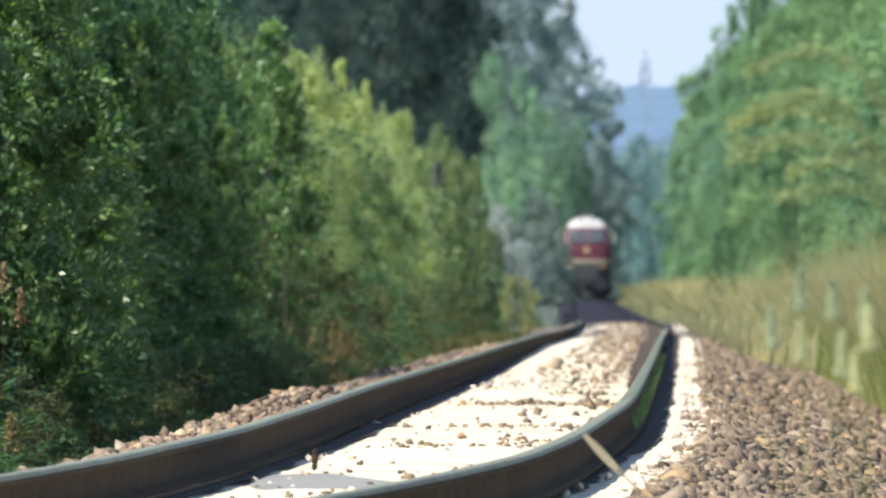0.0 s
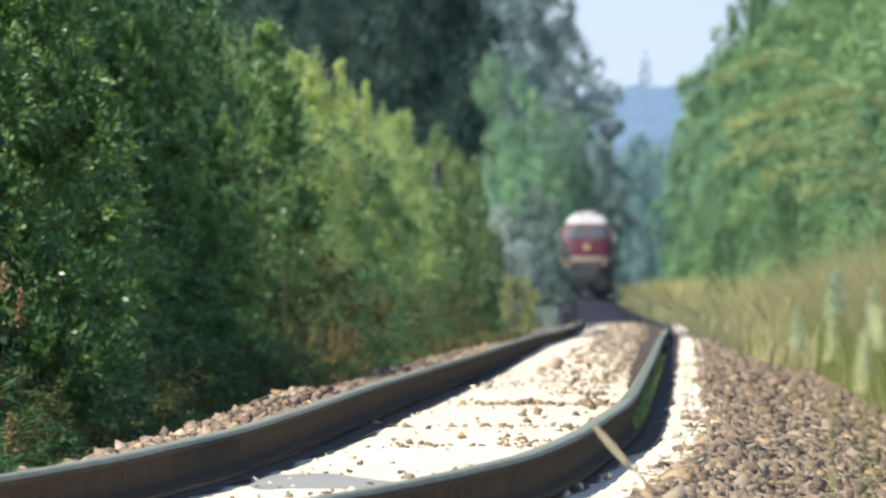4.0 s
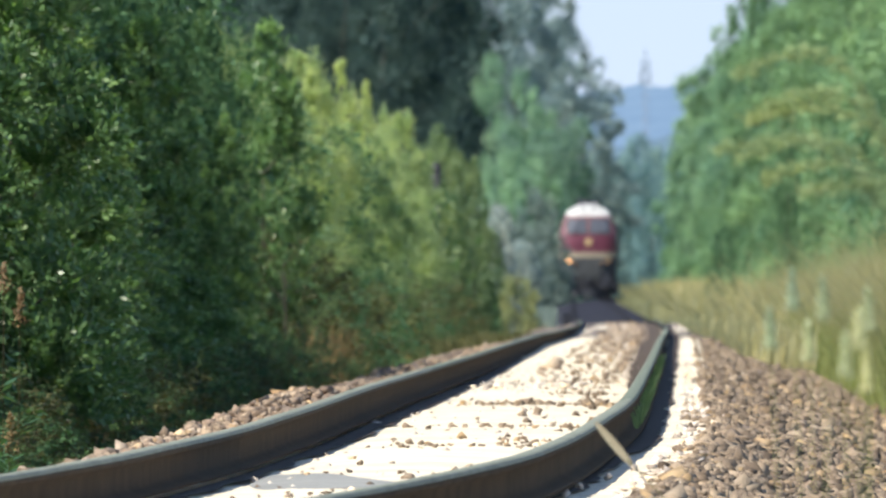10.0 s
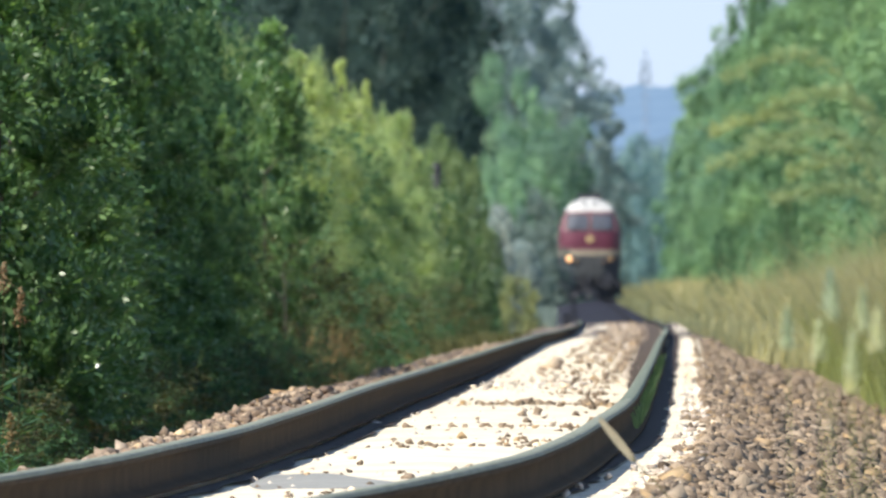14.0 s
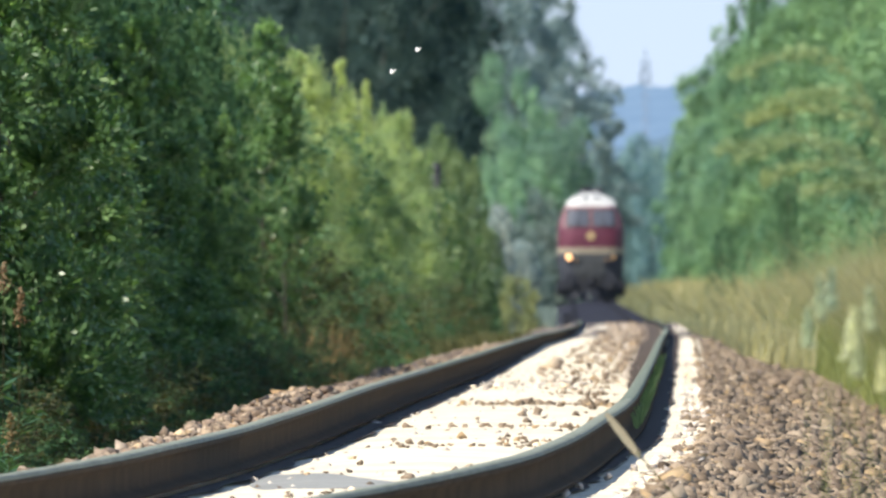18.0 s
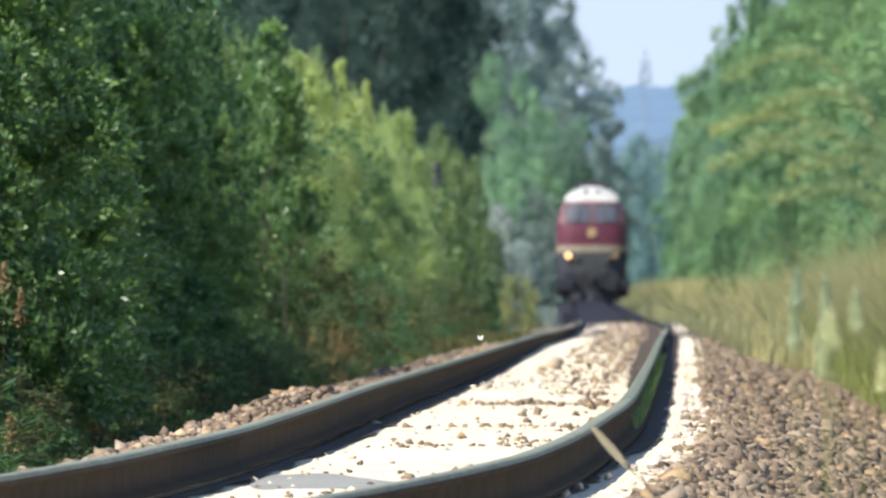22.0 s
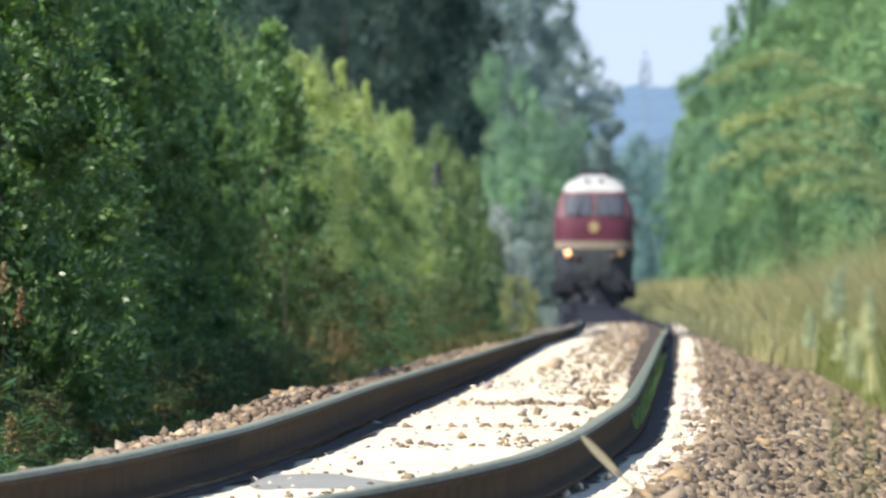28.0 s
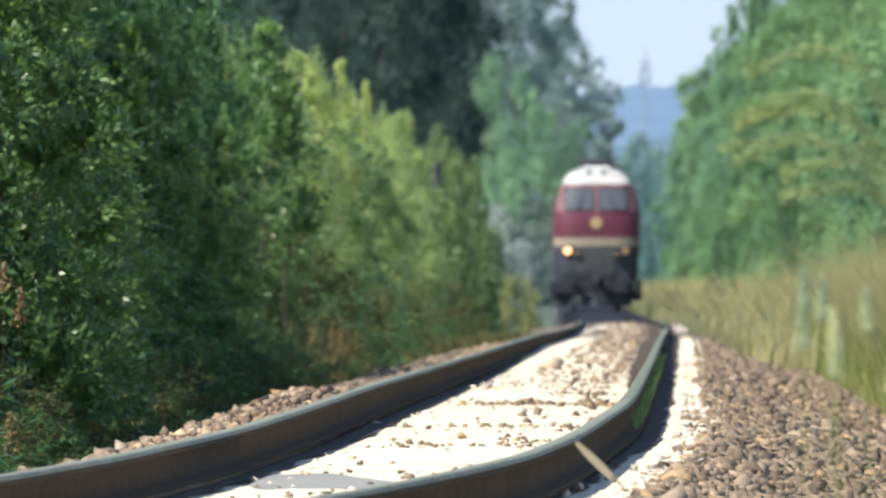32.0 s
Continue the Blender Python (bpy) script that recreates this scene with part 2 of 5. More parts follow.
def rod(bm, a, b, r0, r1=None, n=10):
    a, b = Vector(a), Vector(b)
    r = bmesh.ops.create_cone(bm, cap_ends=True, segments=n, radius1=r0, radius2=r0 if r1 is None else r1, depth=(b - a).length)
    q = (b - a).to_track_quat('Z', 'Y').to_matrix().to_4x4()
    bmesh.ops.transform(bm, matrix=Matrix.Translation((a + b) / 2) @ q, verts=r["verts"])


def grid_faces(nr, nc, close=False):
    i, j = np.meshgrid(np.arange(nr - 1), np.arange(nc if close else nc - 1), indexing="ij")
    k = (j + 1) % nc
    return np.stack([i * nc + j, i * nc + k, (i + 1) * nc + k, (i + 1) * nc + j], -1).reshape(-1, 4)


def unit(v):
    return v / np.maximum(np.linalg.norm(v, axis=1, keepdims=True), 1e-6)


def leaf_quads(pos, axis, normal, length, width, droop=0.25):
    """Pointed leaves: one folded quad each, along axis, facing normal."""
    side = unit(np.cross(axis, normal))
    nrm = np.cross(side, axis)
    l, w = length[:, None], width[:, None]
    v = np.stack([pos, pos + axis * l * .45 + side * w * .5 - nrm * w * droop, pos + axis * l - nrm * l * droop * .6,
                  pos + axis * l * .5 - side * w * .5 - nrm * w * droop], 1).reshape(-1, 3)
    return v, np.arange(len(v)).reshape(-1, 4)


def lobed_mesh(name, rng, lobes, per_area, leaf, mat, shape=0.55, up=0.35, rough=0.26, core=1.9):
    """Leaves on the outside of many lobes, larger ones inside them, and upright sprigs: rows of centre and radii."""
    c = np.asarray(lobes)
    area = c[:, 3] * c[:, 5] * 12.0
    n = int(area.sum() * per_area)
    pick = rng.choice(len(c), n, p=area / area.sum())
    d = unit(rng.normal(size=(n, 3)))
    inner = rng.random(n) < .3
    rad = np.where(inner, .1 + .6 * rng.random(n), .78 + .3 * rng.random(n) ** 1.5)
    pos = c[pick, :3] + d * c[pick, 3:6] * rad[:, None]
    nrm = unit(1.0 * d + np.array([0, 0, up]) + rough * rng.normal(size=(n, 3)))
    axis = unit(np.cross(nrm, rng.normal(size=(n, 3))) + 0.3 * d)
    length = leaf * np.clip(np.exp(0.3 * rng.normal(size=n)), .5, 1.6) * np.where(inner, core, 1.0)
    v, f = leaf_quads(pos, axis, nrm, length, length * shape)
    return np_mesh(name, v, f, mat)


def sprig_mesh(name, rng, lobes, sprigs, leaf, mat, shape=0.5):
    """Young upright shoots with leaves all along them, on the outside of the lobes."""
    c = np.asarray(lobes)
    tufts = rng.choice(len(c), max(3, len(c) * 2 // 7), replace=False)
    k = tufts[rng.integers(0, len(tufts), sprigs)]
    m = 22
    h = (c[k, 5] * (.5 + .8 * rng.random(sprigs)))[:, None] * (np.arange(m) / m)[None, :]
    a = unit(rng.normal(size=(sprigs, 3)) * [.8, .8, .3] + [0, 0, .8])
    base = c[k, :3] + a * c[k, 3:6] * .8
    tip = unit(a * .6 + np.array([0, 0, 1.0]))
    sp = (base[:, None, :] + tip[:, None, :] * h[:, :, None]).reshape(-1, 3)
    sd = unit(rng.normal(size=(len(sp), 3)) + np.repeat(tip, m, 0) * 1.0)
    nrm = unit(np.cross(sd, rng.normal(size=sd.shape)) + [0, 0, .4])
    ln = leaf * np.tile(1.25 - .6 * np.arange(m) / m, sprigs)
    v, f = leaf_quads(sp, sd, nrm, ln, ln * shape)
    return np_mesh(name, v, f, mat)


def stem_bm(rng, height, radius, limbs, lean=0.06, low=0.25):
    """A tapered trunk with limbs that fork once."""
    bm = bmesh.new()
    p, pts = Vector((0, 0, -0.25)), []
    seg = 5
    for i in range(seg):
        q = p + Vector((rng.normal() * lean * height / seg, rng.normal() * lean * height / seg, (height * 0.85 + .25) / seg))
        rod(bm, p, q + (q - p) * 0.04, radius * (1 - .16 * i), radius * (1 - .16 * (i + 1)), 7)
        pts.append((p.copy(), q.copy()))
        p = q
    for k in range(limbs):
        a, b = pts[min(seg - 1, int(seg * (low + (1 - low) * (k + rng.random() * .6) / limbs)))]
        s = a.lerp(b, rng.random())
        ang = k * 2.4 + rng.random()
        ln = height * (.12 + .1 * rng.random()) * (1.1 - .6 * k / limbs)
        e = s + Vector((math.cos(ang) * ln * .75, math.sin(ang) * ln * .75, ln * (.45 + .4 * rng.random())))
        rod(bm, s, e, radius * .42, radius * .18, 5)
        rod(bm, e, e + Vector((math.cos(ang + .7) * ln * .4, math.sin(ang + .7) * ln * .4, ln * .35)), radius * .2, radius * .06, 4)
        rod(bm, s.lerp(e, .6), s.lerp(e, .6) + Vector((math.cos(ang - .8) * ln * .45, math.sin(ang - .8) * ln * .45, ln * .3)), radius * .22, radius * .07, 4)
    return bm


def shoot_lobes(rng, height, width, shoots, lobe, low=.5):
    """Upright shoots as of a hedge left to grow: columns of lobes that narrow upwards, with gaps between them."""
    out = []
    for k in range(shoots):
        a, r = k * 2.4 + rng.random() * .8, width / 2 * math.sqrt((k + .5) / shoots)
        h = height * (.68 + .32 * rng.random()) * (1.05 - .3 * (r / (width / 2)) ** 2)
        z, s = low * (.6 + .8 * rng.random()), lobe * (.85 + .4 * rng.random())
        while z < h:
            t = z / h
            q = s * (1.12 - .5 * t) * (.8 + .4 * rng.random())
            out.append((math.cos(a) * r * (.8 + .3 * t) + rng.normal() * q * .35, math.sin(a) * r * (.8 + .3 * t) + rng.normal() * q * .35, z, q, q, q * 1.35))
            z += q * 1.5
    return out


def round_lobes(rng, height, width, n, lobe, base=.08, fall=.38):
    """Rounded lobes on the outside of a crown."""
    out = []
    for i in range(n):
        t = (i + rng.random()) / n
        env = width / 2 * math.sqrt(max(.02, 1 - (2 * (t - fall) / 1.28) ** 2))
        a = i * 2.4 + rng.random() * .9
        r = env * (.55 + .45 * rng.random())
        q = lobe * (.6 + .75 * rng.random()) * (1.1 - .4 * t)
        out.append((math.cos(a) * r, math.sin(a) * r, height * (base + (.97 - base) * t), q, q, q * (.75 + .5 * rng.random())))
    return out


def cluster_lobes(rng, height, width, n, size, base=.03, fall=.42):
    """Heavy boughs: lobes gathered on the upper and outer side of fewer, larger masses, with deep gaps between these."""
    out = []
    for x, y, z, q, _, h in round_lobes(rng, height, width, n, size, base, fall):
        out.append((x * .8, y * .8, z - .15 * q, q * .62, q * .62, h * .6))
        way = Vector((x, y, 0)).normalized()
        for k in range(9):
            d = (Vector(rng.normal(size=3)) * .75 + way * .55 + Vector((0, 0, .45))).normalized()
            r = q * (.3 + .22 * rng.random())
            out.append((x + d.x * q * .72, y + d.y * q * .72, z + d.z * h * .72, r, r, r * .85))
    return out


def brush_mesh(name, rng, lobes, twigs, leaf, mat, shape=.42, rise=.55, spread=.3):
    """Lobes of twigs that fan out from each lobe's middle, upwards rather than down, with leaves in two rows along every twig."""
    c = np.asarray(lobes)
    size = c[:, 3] * c[:, 5]
    k = rng.choice(len(c), int(twigs * len(c)), p=size / size.sum())
    n, m = len(k), 9
    out = unit(rng.normal(size=(n, 3)))
    tw = unit(out + [0, 0, rise] + spread * rng.normal(size=(n, 3)))
    ln = (.75 + .45 * rng.random(n))
    s = .3 + .7 * (np.arange(m) + .5) / m
    q = (c[k, None, :3] + tw[:, None, :] * c[k, None, 3:6] * (ln[:, None] * s[None, :])[:, :, None]).reshape(-1, 3)
    twr = np.repeat(tw, m, 0)
    side = unit(np.cross(twr, rng.normal(size=twr.shape))) * np.tile(np.where(np.arange(m) % 2, 1.0, -1.0), n)[:, None]
    ax = unit(twr * .9 + side * .6 + .2 * rng.normal(size=q.shape))
    nrm = unit(np.repeat(out, m, 0) + [0, 0, .45] + .3 * rng.normal(size=q.shape))
    ls = leaf * np.tile(1.15 - .4 * s, n) * (.7 + .6 * rng.random(n * m))
    v, f = leaf_quads(q, ax, nrm, ls, ls * shape)
    return np_mesh(name, v, f, mat)


def brush_bush(name, seed, height, lobes, twigs, leaf, mat, label, shape=.42, rise=.55, lead=0, young=None, radius=.03, category="bush"):
    """A bush of fanned twigs; lead: as many twigs of young growth to each of a few upper lobes."""
    rng = np.random.default_rng(seed)
    ob = empty(name)
    TALL[ob.name] = height
    tagged(ob, label, category, "bushes of the lineside hedge")
    part("stem", stem_bm(rng, height * .8, radius, 10, low=.05), M_BARK, ob)
    lb = lobes(rng)
    new("crown", brush_mesh("crown", rng, lb, twigs, leaf, mat, shape, rise)).parent = ob
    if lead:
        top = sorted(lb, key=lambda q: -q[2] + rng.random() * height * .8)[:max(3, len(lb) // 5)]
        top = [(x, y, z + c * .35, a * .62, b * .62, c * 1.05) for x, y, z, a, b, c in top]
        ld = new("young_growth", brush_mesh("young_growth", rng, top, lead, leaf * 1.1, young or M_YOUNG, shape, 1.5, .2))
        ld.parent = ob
        tagged(ld, "lighter young growth with sunlight in its colour", kind="stuff")
    return ob


TALL = {}


def plant(name, seed, height, lobes, per_area, leaf, mat, label, category, shape=.55, bark=None, limbs=9, radius=None, low=.25, up=.35, sprigs=0, young=None, rough=.26, core=1.9):
    """One tree or bush: an empty at its foot with trunk and crown."""
    rng = np.random.default_rng(seed)
    ob = empty(name)
    TALL[ob.name] = height
    tagged(ob, label, category)
    part("trunk" if name.endswith("tree") else "stem", stem_bm(rng, height, radius or height * .016, limbs, low=low), bark or M_BARK, ob)
    lb = lobes(rng)
    cr = new("crown", lobed_mesh("crown", rng, lb, per_area, leaf, mat, shape, up, rough, core))
    cr.parent = ob
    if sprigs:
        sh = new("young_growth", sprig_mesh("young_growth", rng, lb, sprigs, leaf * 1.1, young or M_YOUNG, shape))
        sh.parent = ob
        tagged(sh, "lighter young growth with sunlight in its colour", kind="stuff")
    return ob


def scaled(x, y, z, rz, sx, sz):
    return pose(x, y, z, 0, 0, rz) @ Matrix.Diagonal((sx, sx, sz, 1))


# ---- ground: one sheet to the horizon, shaped along the line ----
STATIONS = np.concatenate([np.arange(-400, 0, 20.), np.arange(0, 50, 5.), np.arange(50, 260, 1.), np.arange(260, 700, 5.), np.arange(700, 1500, 20.), np.arange(1500, 5001, 100.)])
OFFSETS = [-3000, -1200, -400, -120, -40, -15, -9, -7, -6, -5, -4.4, -4, -3.6, -3.2, -2.9, -2.6, 2.6, 3.0, 3.4, 3.8, 4.2, 4.6, 5, 5.6, 6.4, 7.4, 9, 12, 18, 40, 120, 400, 1200, 3000]


def ground_level(u):
    """Height of the soil under the rail top, u metres from the track's middle."""
    return np.interp(u, [-3000, -40, -9, -5, -3.6, -2.6, 2.6, 3.2, 4.2, 6, 9, 18, 3000], [-.9, -.9, -.75, -.75, -.68, -.62, -.7, -.72, -.7, -.45, -.3, -.2, -.4])


def ground_z(x, d):
    """World height of the soil at a place."""
    u = x - float(track_x(d))
    far = min(1, max(0, (abs(u) - 20) / 200))
    return float(track_z(d)) * (1 - far) + float(ground_level(u))


def build_ground():
    u, d = np.meshgrid(np.array(OFFSETS), STATIONS)
    rng = np.random.default_rng(3)
    lump = rng.normal(size=u.shape) * .035 * (np.abs(u) > 2.9)
    far = np.clip((np.abs(u) - 20) / 200, 0, 1)
    zz = track_z(d) * (1 - far) + ground_level(u) + lump
    v = np.stack([track_x(d) + u, d, zz], -1).reshape(-1, 3)
    tagged(new("ground", np_mesh("ground", v, grid_faces(*u.shape), M_SOIL, True)), "brown soil with dry litter beside the railway", "ground", kind="structure")


build_ground()


# ---- the permanent way ----
def bed_lift(d):
    """How much higher the ballast lies against the rails further on."""
    return np.interp(d, [165, 250, 330, 400], [0, .05, .06, .12])


def side_pile(d, u):
    """Uneven heaps of ballast along the inner side."""
    near = np.interp(u, [-1.85, -1.6, -1.15, -.95], [0, 1, 1, 0]) * np.interp(d, [84, 92, 101, 106], [0, .02, .02, 0])
    heap = np.interp(u, [-1.72, -1.52, -1.3, -1.2], [0, 1, 1, 0]) * np.interp(d, [110, 118, 130, 136], [0, .065, .075, 0])
    return near + heap - np.interp(u, [-2.2, -1.7, -1.5], [.08, .06, 0]) * np.interp(d, [60, 104, 112, 150, 160], [1, 1, .5, .5, 0])


def sweep(name, profile, u0, d0, d1, step, mat, parent=None, label="", wobble=0.0, closed=True):
    """A profile (offset, height) drawn along the track at u0 from station d0 to d1."""
    dd = np.concatenate([np.arange(d0, min(d1, 300), step), np.arange(min(d1, 300), d1 + .1, step * 6)])
    pr = np.array(profile)
    rng = np.random.default_rng(abs(int(d0)) + len(name))
    w = wobble * rng.normal(size=(len(dd), len(pr)))
    x = track_x(dd)[:, None] + u0 + pr[None, :, 0]
    z = track_z(dd)[:, None] + pr[None, :, 1] + w
    if name == "track_bed":
        z += bed_lift(dd)[:, None]
    if name == "left_shoulder":
        z += side_pile(dd[:, None], pr[None, :, 0]) + (pr[None, :, 0] > -1.0) * bed_lift(dd)[:, None]
    y = np.repeat(dd[:, None], len(pr), 1)
    v = np.stack([x, y, z], -1).reshape(-1, 3)
    ob = new(name, np_mesh(name, v, grid_faces(len(dd), len(pr), closed), mat, False))
    ob.parent = parent
    if label:
        tagged(ob, label)
    return ob


WEB = [(.036, -.018), (.036, -.038), (.012, -.052), (.010, -.135), (.030, -.150), (.072, -.160), (.072, -.172),
       (-.072, -.172), (-.072, -.160), (-.030, -.150), (-.010, -.135), (-.012, -.052), (-.036, -.038), (-.036, -.018)]
HEAD = [(-.036, -.018), (-.034, -.006), (-.024, -.0005), (0, 0), (.024, -.0005), (.034, -.006), (.036, -.018)]
# the heads' changing sky sheen is coloured in, length by length
for u0, sheen_end in ((-.7535, 140), (.7535, 103)):
    rail = empty("rail")
    tagged(rail, "long rusty steel rail with a polished running head", "rail", "rails of the track", "structure")
    sweep("web_and_foot", WEB, u0, -60, 425, 1.0, M_RUST, rail, "rust-brown web and foot", .0006)
    sweep("web_and_foot", WEB, u0, 425, 1900, 1.0, M_MIRAGE_STEEL, rail, "web and foot darkened for the mirage", .0006)
    sweep("running_head", HEAD[::-1], u0, -60, sheen_end, 1.0, M_HEAD, rail, "bright polished running surface", .0005, False)
    sweep("running_head", HEAD[::-1], u0, sheen_end - 1, 425, 1.0, M_HEAD_LESS_SHEEN, rail, "running surface with less sky sheen in its colour", .0005, False)
    sweep("running_head", HEAD[::-1], u0, 425, 1900, 1.0, M_MIRAGE_STEEL, rail, "running surface darkened for the mirage", .0005, False)

BED = [(-2.9, -.72), (-2.45, -.55), (-2.0, -.32), (-1.65, -.21), (-1.25, -.185), (-.95, -.195), (-.85, -.20), (-.6, -.205), (-.3, -.19), (0, -.185), (.3, -.19),
       (.6, -.205), (.85, -.20), (1.2, -.195)]
SHOULDER = [(1.2, -.195), (1.34, -.23), (1.55, -.29), (1.85, -.38), (2.2, -.50), (2.6, -.62), (3.0, -.70), (3.4, -.74)]
ballast = empty("ballast_bed")
tagged(ballast, "pale crushed-stone ballast between and beside the rails", "ballast", kind="structure")
sweep("track_bed", BED[5:], 0, -60, 400, .5, M_BALLAST_W, ballast, "sun-bleached dusty stone", .003, False)
sweep("track_bed", BED[5:], 0, 400, 430, .5, M_BALLAST_MID, ballast, "brown-grey crushed stone", .006, False)
# from 430 on the bed is coloured dark for the mirage
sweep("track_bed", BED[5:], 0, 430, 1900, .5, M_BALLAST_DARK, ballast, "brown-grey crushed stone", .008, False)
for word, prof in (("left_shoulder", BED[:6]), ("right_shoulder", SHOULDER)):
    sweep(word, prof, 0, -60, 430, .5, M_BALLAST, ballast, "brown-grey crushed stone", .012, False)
    sweep(word, prof, 0, 430, 1900, .5, M_BALLAST_DARK, ballast, "crushed stone darkened for the mirage", .012, False)


def rail_strip(name, ds, inner, outer, seed, mat, lift=.012, label="ballast dark from rust, grease and shade painted along the rail"):
    """A strip of ballast of its own tone beside a rail: edges by station, ragged outside."""
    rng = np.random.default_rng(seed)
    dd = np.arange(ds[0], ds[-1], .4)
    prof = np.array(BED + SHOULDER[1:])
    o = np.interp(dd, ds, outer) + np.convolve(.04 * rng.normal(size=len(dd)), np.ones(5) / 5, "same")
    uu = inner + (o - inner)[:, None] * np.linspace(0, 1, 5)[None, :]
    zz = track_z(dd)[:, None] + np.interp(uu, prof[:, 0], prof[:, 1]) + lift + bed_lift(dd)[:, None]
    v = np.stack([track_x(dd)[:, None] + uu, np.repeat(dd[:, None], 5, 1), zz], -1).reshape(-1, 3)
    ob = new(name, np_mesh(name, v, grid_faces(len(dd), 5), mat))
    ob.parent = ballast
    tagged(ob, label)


# the dark strips reach as far as the rails' painted shadow
rail_strip("rust_stain", [55, 85, 97, 143, 192, 420], .80, [.80, .85, .92, .93, .94, .94], 41, M_GREASE_SHADE)
rail_strip("rust_stain", [55, 77, 100, 151, 190, 235], -.70, [-.64, -.62, -.58, -.57, -.60, -.69], 42, M_GREASE_SHADE)
rail_strip("rust_stain", [142, 150, 170, 290, 420], .71, [.69, .60, .55, .42, .30], 43, M_RUST_SHADE, .018)
rail_strip("dirty_ballast", [150, 165, 190, 250, 300, 420], .70, [.68, .52, .42, .05, -.22, -.3], 44, M_BALLAST_MID, .008, "brown-grey dirty ballast between the rails")


# ---- loose stones of the ballast ----
CUBE_F = np.array([[0, 1, 3, 2], [4, 6, 7, 5], [0, 4, 5, 1], [2, 3, 7, 6], [0, 2, 6, 4], [1, 5, 7, 3]])


def stone_verts(rng, n):
    base = np.array([[x, y, z] for z in (-1, 1) for y in (-1, 1) for x in (-1, 1)], dtype=float)
    v = base[None] * (.55 + .5 * rng.random((n, 8, 1))) + .27 * rng.normal(size=(n, 8, 3))
    q = unit(rng.normal(size=(n, 4)))
    w, x, y, z = q.T
    r = np.stack([1 - 2 * (y * y + z * z), 2 * (x * y - z * w), 2 * (x * z + y * w), 2 * (x * y + z * w), 1 - 2 * (x * x + z * z), 2 * (y * z - x * w),
                  2 * (x * z - y * w), 2 * (y * z + x * w), 1 - 2 * (x * x + y * y)], -1).reshape(n, 3, 3)
    return np.einsum("nij,nkj->nki", r, v)


def loose_stones(name, seed, n, d0, d1, u0, u1, prof, size, mat, label, lift=.3, power=1.0, gather=1.0):
    rng = np.random.default_rng(seed)
    d = d0 + (d1 - d0) * rng.random(n) ** power
    u = u0 + (u1 - u0) * rng.random(n) ** gather
    s = size * np.exp(.35 * rng.normal(size=n)) * .5
    pr = np.array(prof)
    z = track_z(d) + np.interp(u, pr[:, 0], pr[:, 1]) + s * lift + (np.abs(u) < 1.15) * bed_lift(d) + side_pile(d, u)
    v = stone_verts(rng, n) * s[:, None, None] * [1, 1, .8] + np.stack([track_x(d) + u, d, z], -1)[:, None, :]
    f = (CUBE_F[None] + 8 * np.arange(n)[:, None, None]).reshape(-1, 4)
    ob = new(name, np_mesh(name, v.reshape(-1, 3), f, mat))
    ob.parent = ballast
    tagged(ob, label, kind="stuff")


ALL = BED + SHOULDER[1:]
loose_stones("shoulder_stones", 11, 32000, 66, 125, 1.17, 2.9, ALL, .035, M_STONE, "brown and grey crushed stones", .1, 1.3)
loose_stones("shoulder_stones", 12, 12000, 125, 330, 1.14, 3.0, ALL, .042, M_STONE, "brown and grey crushed stones", .2, 1.4)
loose_stones("shoulder_stones", 13, 9500, 62, 260, -2.6, -.87, ALL, .036, M_STONE_TAN, "tan crushed stones", .2, 1.4)
loose_stones("shoulder_stones", 27, 260, 68, 130, 1.0, 1.25, ALL, .036, M_STONE, "brown and grey crushed stones", .1, 1.3, .6)
loose_stones("bed_stones", 14, 250, 62, 228, -.68, .68, ALL, .026, M_STONE_W, "pale dusty crushed stones", .0, 1.5)
loose_stones("bed_stones", 15, 60, 68, 200, -.66, .66, ALL, .021, M_STONE, "scattered brown stones", .5, 1.3)
loose_stones("bed_stones", 17, 420, 120, 262, .46, -.05, ALL, .025, M_STONE, "scattered brown stones", .5, .6, 2.2)
loose_stones("bed_stones", 20, 26, 98, 126, .66, -.15, ALL, .034, M_STONE, "scattered brown stones", .25, 1.0, 1.4)
loose_stones("bed_stones", 21, 40, 72, 150, -.5, .66, ALL, .022, M_STONE_TAN, "scattered tan stones", .2, 1.2)
loose_stones("bed_stones", 18, 330, 225, 415, -.25, .45, ALL, .034, M_STONE, "scattered brown stones", .4, .8)
for k_row, (d_row, n_row) in enumerate(((78, 14), (86, 30), (97, 50), (99, 26), (107.5, 50), (127, 90), (141, 35), (160, 40))):
    loose_stones("bed_stones", 50 + k_row, n_row, d_row, d_row + 1.8, -.5, .6, ALL, .016, M_STONE, "row of brown stones", .3, 1.0, .7)
loose_stones("bed_stones", 58, 60, 126.5, 129.5, -.45, .6, ALL, .034, M_STONE, "row of larger brown stones", .3, 1.0, .7)
loose_stones("bed_stones", 59, 16, 106.5, 108.5, -.1, .62, ALL, .03, M_STONE, "row of larger brown stones", .3, 1.0, .7)
loose_stones("bed_stones", 60, 70, 148, 160, -.6, .3, ALL, .034, M_STONE_W, "pale dusty crushed stones", .2)
loose_stones("bed_stones", 61, 600, 165, 400, .48, -.25, ALL, .032, M_STONE_TAN, "dirty tan stones", .3, .8, 1.6)
loose_stones("bed_stones", 16, 500, 62, 200, 1.0, 1.25, ALL, .03, M_STONE_W, "pale dusty crushed stones", .1, 1.4)


